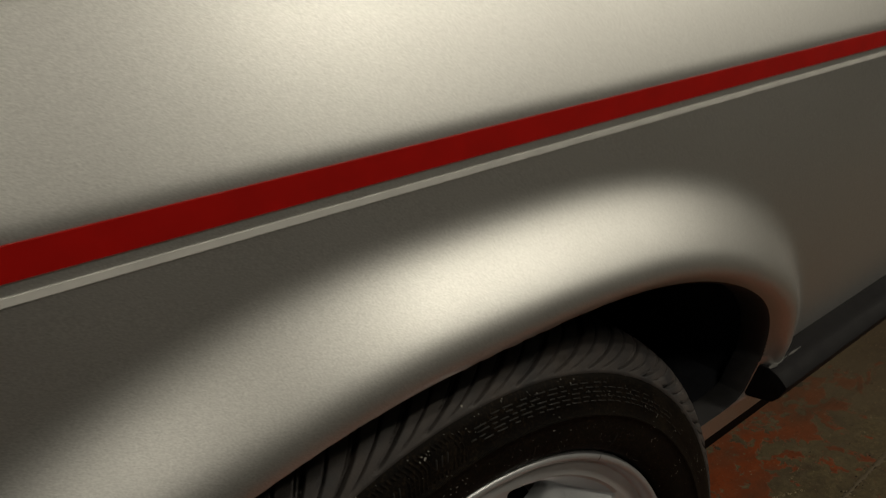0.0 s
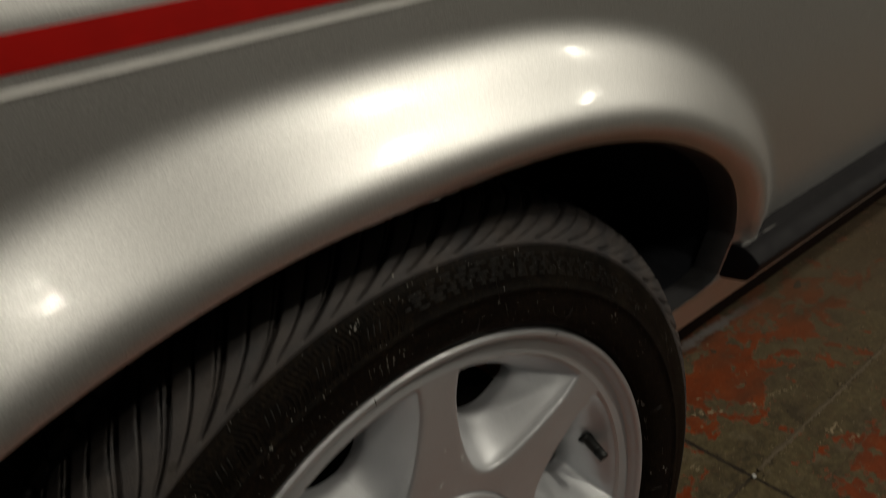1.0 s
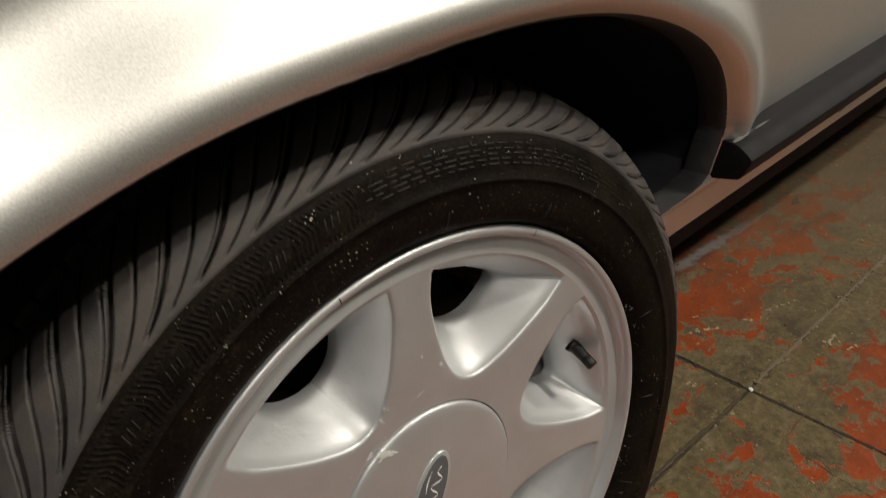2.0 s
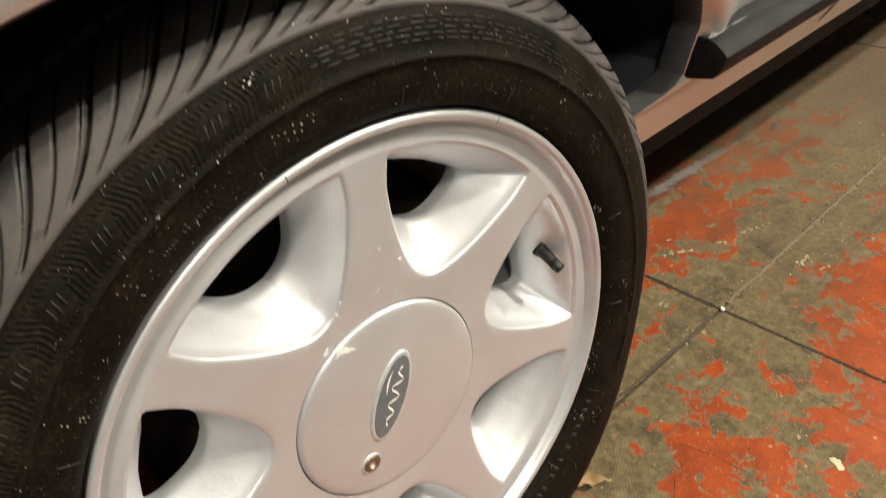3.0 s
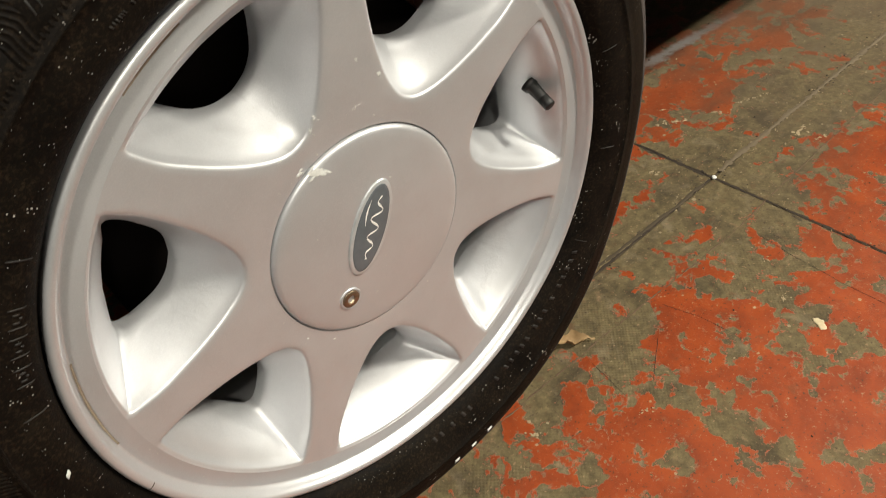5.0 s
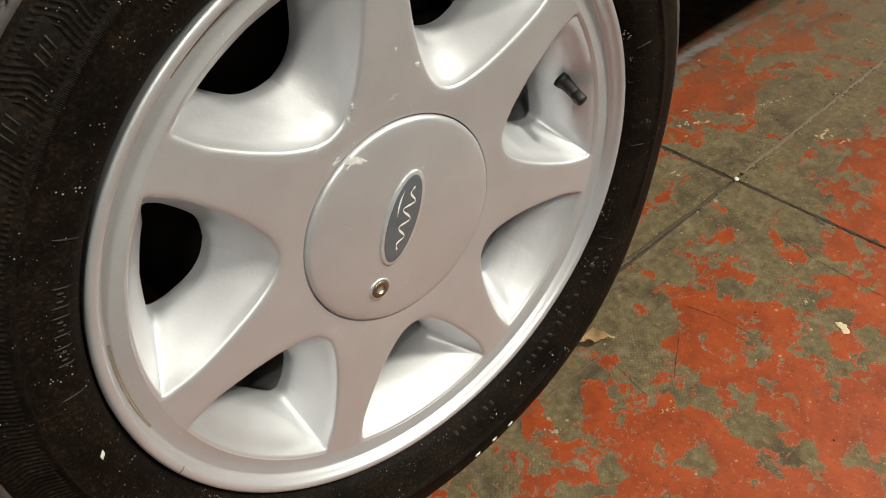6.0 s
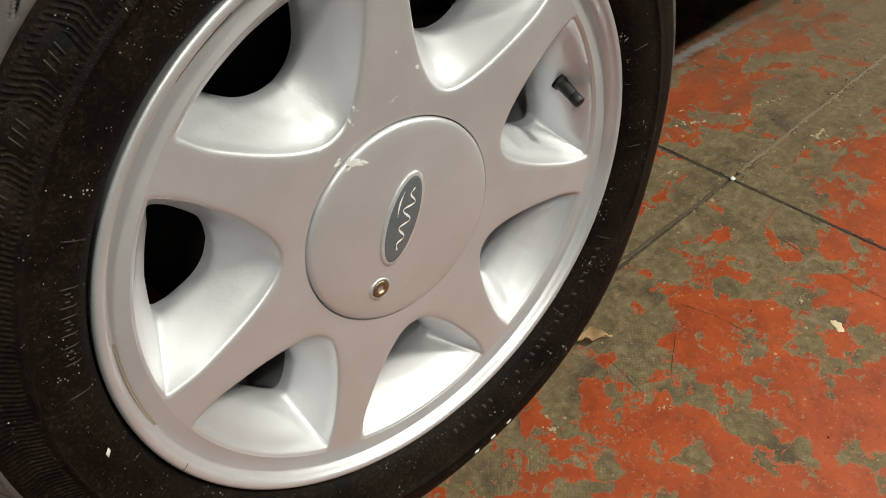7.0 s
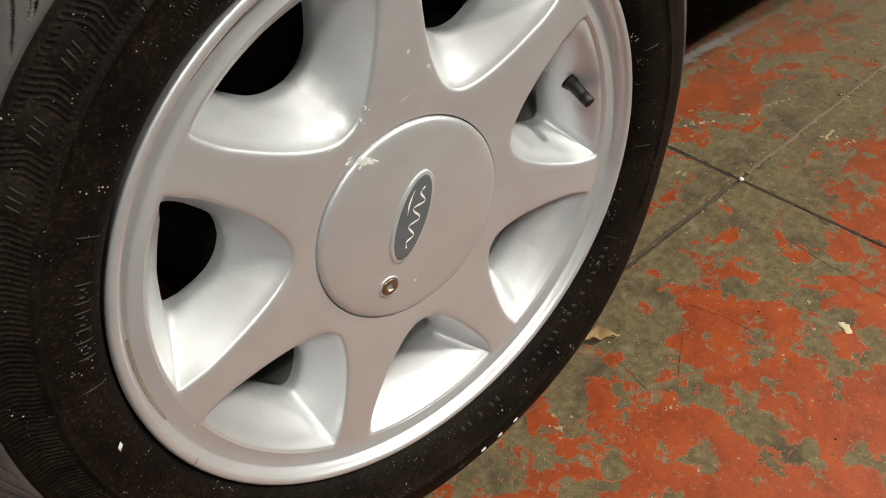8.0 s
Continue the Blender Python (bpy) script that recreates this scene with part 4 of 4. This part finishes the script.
def wheel_wear():
    cap_y = face_y(CAP_R) - 0.0026
    face_chip("lacquer_chip", -0.0262, 0.0655, 0.0052, 0.0029, -0.5, cap_y - 0.0002, SCUFF, 3, wheel, "bare chip in the lacquer", 0.22)
    for k, (x, z, a, b, t) in enumerate(((-0.0200, 0.0626, 0.0034, 0.0010, -0.6), (-0.0306, 0.0636, 0.0020, 0.0009, 0.3), (-0.0300, 0.0686, 0.0024, 0.0011, 0.9))):
        face_chip("lacquer_chip", x, z, a, b, t, cap_y - 0.0002, SCUFF, 30 + k, wheel, rough=0.22)
    flake(-0.0345, 0.0702, 0.0034, 0.0016, 0.6, face_y(0.0765) - 0.0002, 4)
    for k, (x, z, a, b, t) in enumerate(((0.0087, 0.0905, 0.0034, 0.0011, 0.2), (-0.0462, 0.0830, 0.0022, 0.0014, 0.4), (-0.0222, 0.0915, 0.0012, 0.0030, 0.5), (-0.0182, 0.0990, 0.0009, 0.0022, 0.3),
                                         (0.0150, 0.1198, 0.0008, 0.0022, 0.1), (0.0290, 0.1032, 0.0014, 0.0030, 0.5))):
        flake(x, z, a, b, t, None, 10 + k)
    rng = random.Random(8)
    for k in range(46):
        a, r = rng.uniform(0, 2 * math.pi), rng.choice((rng.uniform(0.012, 0.068), rng.uniform(0.078, 0.086), rng.uniform(0.184, 0.189)))
        size = rng.choice((0.0003, 0.0004, 0.0006))
        yy = None if r > CAP_R else face_y(CAP_R) - 0.0023 - 0.0014 * (1 - r / CAP_R)
        face_chip("paint_speck", r * math.cos(a), r * math.sin(a), size, size * rng.uniform(0.6, 1.6), rng.uniform(0, 3), yy - 0.0002 if yy is not None else None, SCUFF, 60 + k, wheel, rough=0.2)


wheel_wear()


def lip_grime():
    """Brown dirt caught in the groove inside the rim's lip."""
    rng = random.Random(31)
    for lo, hi in ((112, 124), (166, 186)):
        n = int((hi - lo) * 1.5)
        verts = []
        for i in range(n + 1):
            a = math.radians(lo + (hi - lo) * i / n)
            w = 0.0004 * rng.uniform(0.4, 1.0) * math.sin(math.pi * (i + 0.5) / (n + 1)) ** 0.5
            for r, y in ((0.1924 - w, 0.0002), (0.1930, 0.0004), (0.1934 + w * 0.6, 0.0003 - w)):
                verts.append((r * math.cos(a), y - 0.0003, r * math.sin(a)))
        shape("lip_grime", verts, grid_faces(n + 1, 3), RUST, wheel, label="brown dirt in the groove of the rim")
    # short dark nicks across the lip
    for deg in (196.5, 100.0, 57.0):
        a = math.radians(deg)
        verts = []
        for r, y in ((0.1970, -0.0073), (0.1988, -0.0084), (0.2006, -0.0087), (0.2018, -0.0082)):
            for s in (-1, 1):
                b = a + s * 0.0016
                verts.append((r * math.cos(b), y - 0.0002, r * math.sin(b)))
        shape("lip_nick", verts, grid_faces(4, 2), CRACK, wheel)


lip_grime()


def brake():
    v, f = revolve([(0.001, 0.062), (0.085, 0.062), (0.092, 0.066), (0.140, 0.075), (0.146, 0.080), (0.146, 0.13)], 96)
    shape("brake_drum", v, f, IRON, wheel, label="rusty brake drum, its colour darkened as shade behind the spokes")


brake()

# ----------------------------------------------------------------- floor
floor = part("floor", box_bm((X0, Y0, -0.20), (X1, Y1, -0.0022)), GROUT, None, smooth=False)
tagged(floor, "concrete slab floor with chipped red paint", "floor", "", "structure")


def leaf():
    bm = bmesh.new()
    n = 14
    rows = []
    for i in range(n + 1):
        f = i / n
        w = 0.0075 * (math.sin(math.pi * min(f * 1.15, 1)) ** 0.7) * (1 + 0.35 * math.sin(f * 24)) if f < 0.86 else 0.0012
        x = 0.052 * f
        row = []
        for j in range(5):
            s = j / 2 - 1
            z = 0.004 + 0.006 * s * s + 0.003 * math.sin(f * 9 + s * 2) if f < 0.86 else 0.004
            row.append(bm.verts.new((x, s * w, z)))
        rows.append(row)
    for i in range(n):
        for j in range(4):
            bm.faces.new((rows[i][j], rows[i + 1][j], rows[i + 1][j + 1], rows[i][j + 1]))
    me_ob = part("dry_leaf", bm, LEAF, None)
    me_ob.matrix_world = pose(0.172, 0.026, 0.0, 0, 0, -38)
    tagged(me_ob, "curled dry brown leaf on the floor beside the tyre", "leaf")


leaf()


def blot(name, x, y, rx, ry, turn, height, mat, seed, label, category, rough=0.3):
    rng = random.Random(seed)
    ph = [rng.uniform(0, 6.28) for _ in range(6)]
    n = 36
    ct, st = math.cos(turn), math.sin(turn)
    verts = []
    for k, dz in ((1.0, 0.0), (0.93, height * 0.8), (0.6, height), (0.0, height)):
        for i in range(n):
            w = 2 * math.pi * i / n
            m = 1 + rough * sum(math.sin(w * (j + 2) + ph[j]) / (j + 1.6) for j in range(6))
            u, v = rx * m * k * math.cos(w), ry * m * k * math.sin(w)
            verts.append((x + u * ct - v * st, y + u * st + v * ct, dz + 0.0003))
    ob = shape(name, verts, grid_faces(4, n, True), mat)
    return tagged(ob, label, category)


blot("paint_splash", 0.379, -0.157, 0.0075, 0.0050, 0.9, 0.0005, DROP, 1, "dried cream paint splash on the floor", "paint splash")
blot("paint_chip", 0.516, 0.053, 0.0035, 0.003, 0.2, 0.0016, FITTING, 2, "small white paint chip on the floor joint", "paint chip", 0.15)
blot("pit_stain", 0.997, 0.246, 0.012, 0.007, 0.3, 0.0002, GROUT, 4, "small dark pit in the concrete floor", "pit", 0.35)
blot("pit_stain", 0.722, 0.243, 0.005, 0.004, 0.3, 0.0002, GROUT, 6, "small dark pit in the concrete floor", "pit", 0.35)


def streak(name, points, width, height, mat, seed, label, category, parent=None, wander=0.25, thin=0.55, step=0.006):
    """A narrow uneven strip on the floor along a line."""
    rng = random.Random(seed)
    pts = [Vector(p) for p in points]
    rows = []
    for a, b in zip(pts, pts[1:]):
        n = max(2, int((b - a).length / step))
        for i in range(n):
            rows.append(a.lerp(b, i / n))
    rows.append(pts[-1])
    verts = []
    drift = 0.0
    for i, p in enumerate(rows):
        d = (rows[min(i + 1, len(rows) - 1)] - rows[max(i - 1, 0)]).normalized()
        side_v = Vector((-d.y, d.x))
        drift = drift * 0.8 + rng.uniform(-1, 1) * width * wander
        w = width * rng.uniform(thin, 1.25) * (0.25 if i in (0, len(rows) - 1) else 1)
        for off, z in ((-w, 0.0), (-w * 0.5, height), (w * 0.5, height), (w, 0.0)):
            q = p + side_v * (off + drift)
            verts.append((q.x, q.y, z + 0.0003))
    ob = shape(name, verts, grid_faces(len(rows), 4), mat, parent)
    return tagged(ob, label, category) if not parent else ob


streak("seam", [(0.03, -0.003), (0.22, -0.009), (0.44, -0.020), (0.64, -0.014), (0.95, -0.016)], 0.0009, 0.0003, SEAM, 21, "", "", floor, 0.7, 0.1, 0.004)
streak("joint_fill", [(0.53, 0.055), (0.75, 0.055), (1.3, 0.055)], 0.0040, 0.0008, RIDGE, 22, "", "", floor, 0.16, 0.35, 0.0035)
streak("joint_fill", [(0.30, 0.060), (0.37, 0.058), (0.44, 0.056), (0.50, 0.055)], 0.0024, 0.0004, GROUT, 29, "", "", floor)
# broken, dirty edges of the open joints
streak("joint_edge", [(JOINT_X, -0.42), (JOINT_X, -0.1), (JOINT_X, 0.34)], 0.0020, 0.0001, CRACK, 33, "", "", floor, 0.14, 0.15, 0.0035)
streak("joint_edge", [(0.02, JOINT_Y), (0.25, JOINT_Y), (0.51, JOINT_Y)], 0.0018, 0.0001, CRACK, 34, "", "", floor, 0.14, 0.15, 0.0035)
streak("joint_edge", [(0.5145, 0.062), (0.5135, 0.110), (0.5150, 0.168)], 0.0034, 0.0001, CRACK, 35, "", "", floor, 0.10, 0.4, 0.004)
for k, (cx, cy, ca, cb) in enumerate(((0.519, 0.105, 0.006, 0.003), (0.511, 0.150, 0.004, 0.002), (0.521, 0.012, 0.005, 0.003), (0.510, -0.060, 0.007, 0.003), (0.520, -0.120, 0.004, 0.002), (0.440, 0.051, 0.003, 0.006), (0.375, 0.060, 0.002, 0.005))):
    streak("joint_chip", [(cx - cb, cy - ca), (cx, cy), (cx + cb * 0.5, cy + ca)], 0.0022, 0.0001, GROUT, 50 + k, "", "", floor, 0.3, 0.2, 0.002)
for k, line_pts in enumerate(([(0.457, -0.045), (0.449, -0.095), (0.444, -0.15), (0.445, -0.20)], [(0.299, -0.026), (0.309, -0.064), (0.313, -0.106)], [(0.189, -0.019), (0.180, -0.072)], [(0.262, -0.049), (0.214, -0.078)])):
    streak("hairline_crack", line_pts, 0.00026, 0.0001, CRACK, 40 + k, "", "", floor, 1.6)


def smear(pts, wide, seed):
    """Flakes of old paint left along a line."""
    rng = random.Random(seed)
    a, b = Vector(pts[0]), Vector(pts[-1])
    verts, faces = [], []
    for _ in range(int(7 + (b - a).length * 420)):
        p = a.lerp(b, rng.random()) + Vector((rng.gauss(0, wide * 0.55), rng.gauss(0, wide * 0.55)))
        r = wide * rng.choice((0.10, 0.15, 0.22, 0.34))
        k, turn, long = len(verts), rng.uniform(0, 3.14), rng.uniform(1.0, 2.2)
        ct, st = math.cos(turn), math.sin(turn)
        for j in range(9):
            w = j * 2 * math.pi / 9
            q = r * rng.uniform(0.6, 1.25)
            u, v = q * long * math.cos(w), q * math.sin(w)
            verts.append((p.x + u * ct - v * st, p.y + u * st + v * ct, 0.0002))
        verts.append((p.x, p.y, 0.0005 + 0.1 * r))
        faces += [(k + j, k + (j + 1) % 9, k + 9) for j in range(9)]
    tagged(shape("paint_smear", verts, faces, SMEAR, smooth=False), "flaking pale smear of old paint on the floor", "paint smear")


for k, (pts, wide, seed) in enumerate((([(0.571, 0.180), (0.588, 0.168), (0.603, 0.154)], 0.0055, 3), ([(0.675, 0.125), (0.700, 0.112), (0.727, 0.101)], 0.0030, 4), ([(0.654, 0.026), (0.668, 0.022), (0.686, 0.023)], 0.0060, 5),
                                      ([(0.601, 0.195), (0.607, 0.191)], 0.0040, 6), ([(0.638, 0.137), (0.648, 0.125)], 0.0050, 7), ([(0.554, 0.133), (0.580, 0.136), (0.604, 0.140)], 0.0015, 8),
                                      ([(0.474, 0.116), (0.489, 0.109)], 0.0050, 9), ([(0.730, 0.126), (0.745, 0.132), (0.767, 0.130)], 0.0018, 10), ([(0.663, -0.003), (0.679, -0.005)], 0.0040, 12),
                                      ([(0.084, -0.032), (0.092, -0.040)], 0.0045, 13), ([(0.172, -0.092), (0.187, -0.098)], 0.0035, 14), ([(0.385, -0.112), (0.392, -0.116)], 0.0035, 15), ([(0.423, -0.069), (0.430, -0.070)], 0.0030, 16))):
    smear(pts, wide, 70 + seed)


def grit():
    """Crumbs of paint and stone strewn over the floor."""
    rng = random.Random(17)
    for nm, mat, count, label in (("pale_grit", SMEAR, 420, "pale crumbs of paint strewn on the floor"), ("dark_grit", CRACK, 600, "dark crumbs of dirt strewn on the floor")):
        verts, faces = [], []
        for _ in range(count):
            x, y = rng.uniform(0.05, 1.3), rng.uniform(-0.36, 0.30)
            if rng.random() < 0.35:
                y = JOINT_Y + rng.gauss(0, 0.006)
            elif rng.random() < 0.25:
                x = JOINT_X + rng.gauss(0, 0.006)
            r = rng.choice((0.0004, 0.0006, 0.0006, 0.0009, 0.0013)) * (1.0 if x < 0.6 else 1.4)
            a0 = rng.uniform(0, 6.28)
            k = len(verts)
            for j in range(5):
                w = a0 + j * 1.2566
                q = r * rng.uniform(0.6, 1.3)
                verts.append((x + q * math.cos(w), y + q * math.sin(w), 0.0001))
            verts.append((x + r * 0.2, y, r * rng.uniform(0.5, 1.1)))
            faces += [(k + j, k + (j + 1) % 5, k + 5) for j in range(5)]
        tagged(shape(nm, verts, faces, mat, smooth=False), label, "grit", "", "stuff")


grit()


def slabs():
    """Concrete slabs with open joints; one mesh for the whole ones."""
    gap = 0.0036

    def slab_mesh(w, d):
        bm = box_bm((0, 0, -0.05), (w, d, 0.0))
        bmesh.ops.bevel(bm, geom=[e for e in bm.edges if all(v.co.z > -0.01 for v in e.verts)], offset=0.0013, segments=2, affect="EDGES", profile=0.5)
        me = bpy.data.meshes.new("slab")
        bm.to_mesh(me)
        bm.free()
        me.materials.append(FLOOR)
        return me

    def cuts(lo, hi, first):
        k = math.ceil((lo - first) / SLAB)
        out = [lo]
        while first + k * SLAB < hi:
            if first + k * SLAB > lo + 0.02:
                out.append(first + k * SLAB)
            k += 1
        return out + [hi]

    made = {}
    cx, cy = cuts(X0, X1, JOINT_X), cuts(Y0, Y1, JOINT_Y)
    for xa, xb in zip(cx, cx[1:]):
        for ya, yb in zip(cy, cy[1:]):
            key = (round(xb - xa, 3), round(yb - ya, 3))
            if key not in made:
                made[key] = slab_mesh(key[0] - gap, key[1] - gap)
            ob = new("slab", made[key])
            ob.location = (xa + gap / 2, ya + gap / 2, 0)
            ob.parent = floor


slabs()
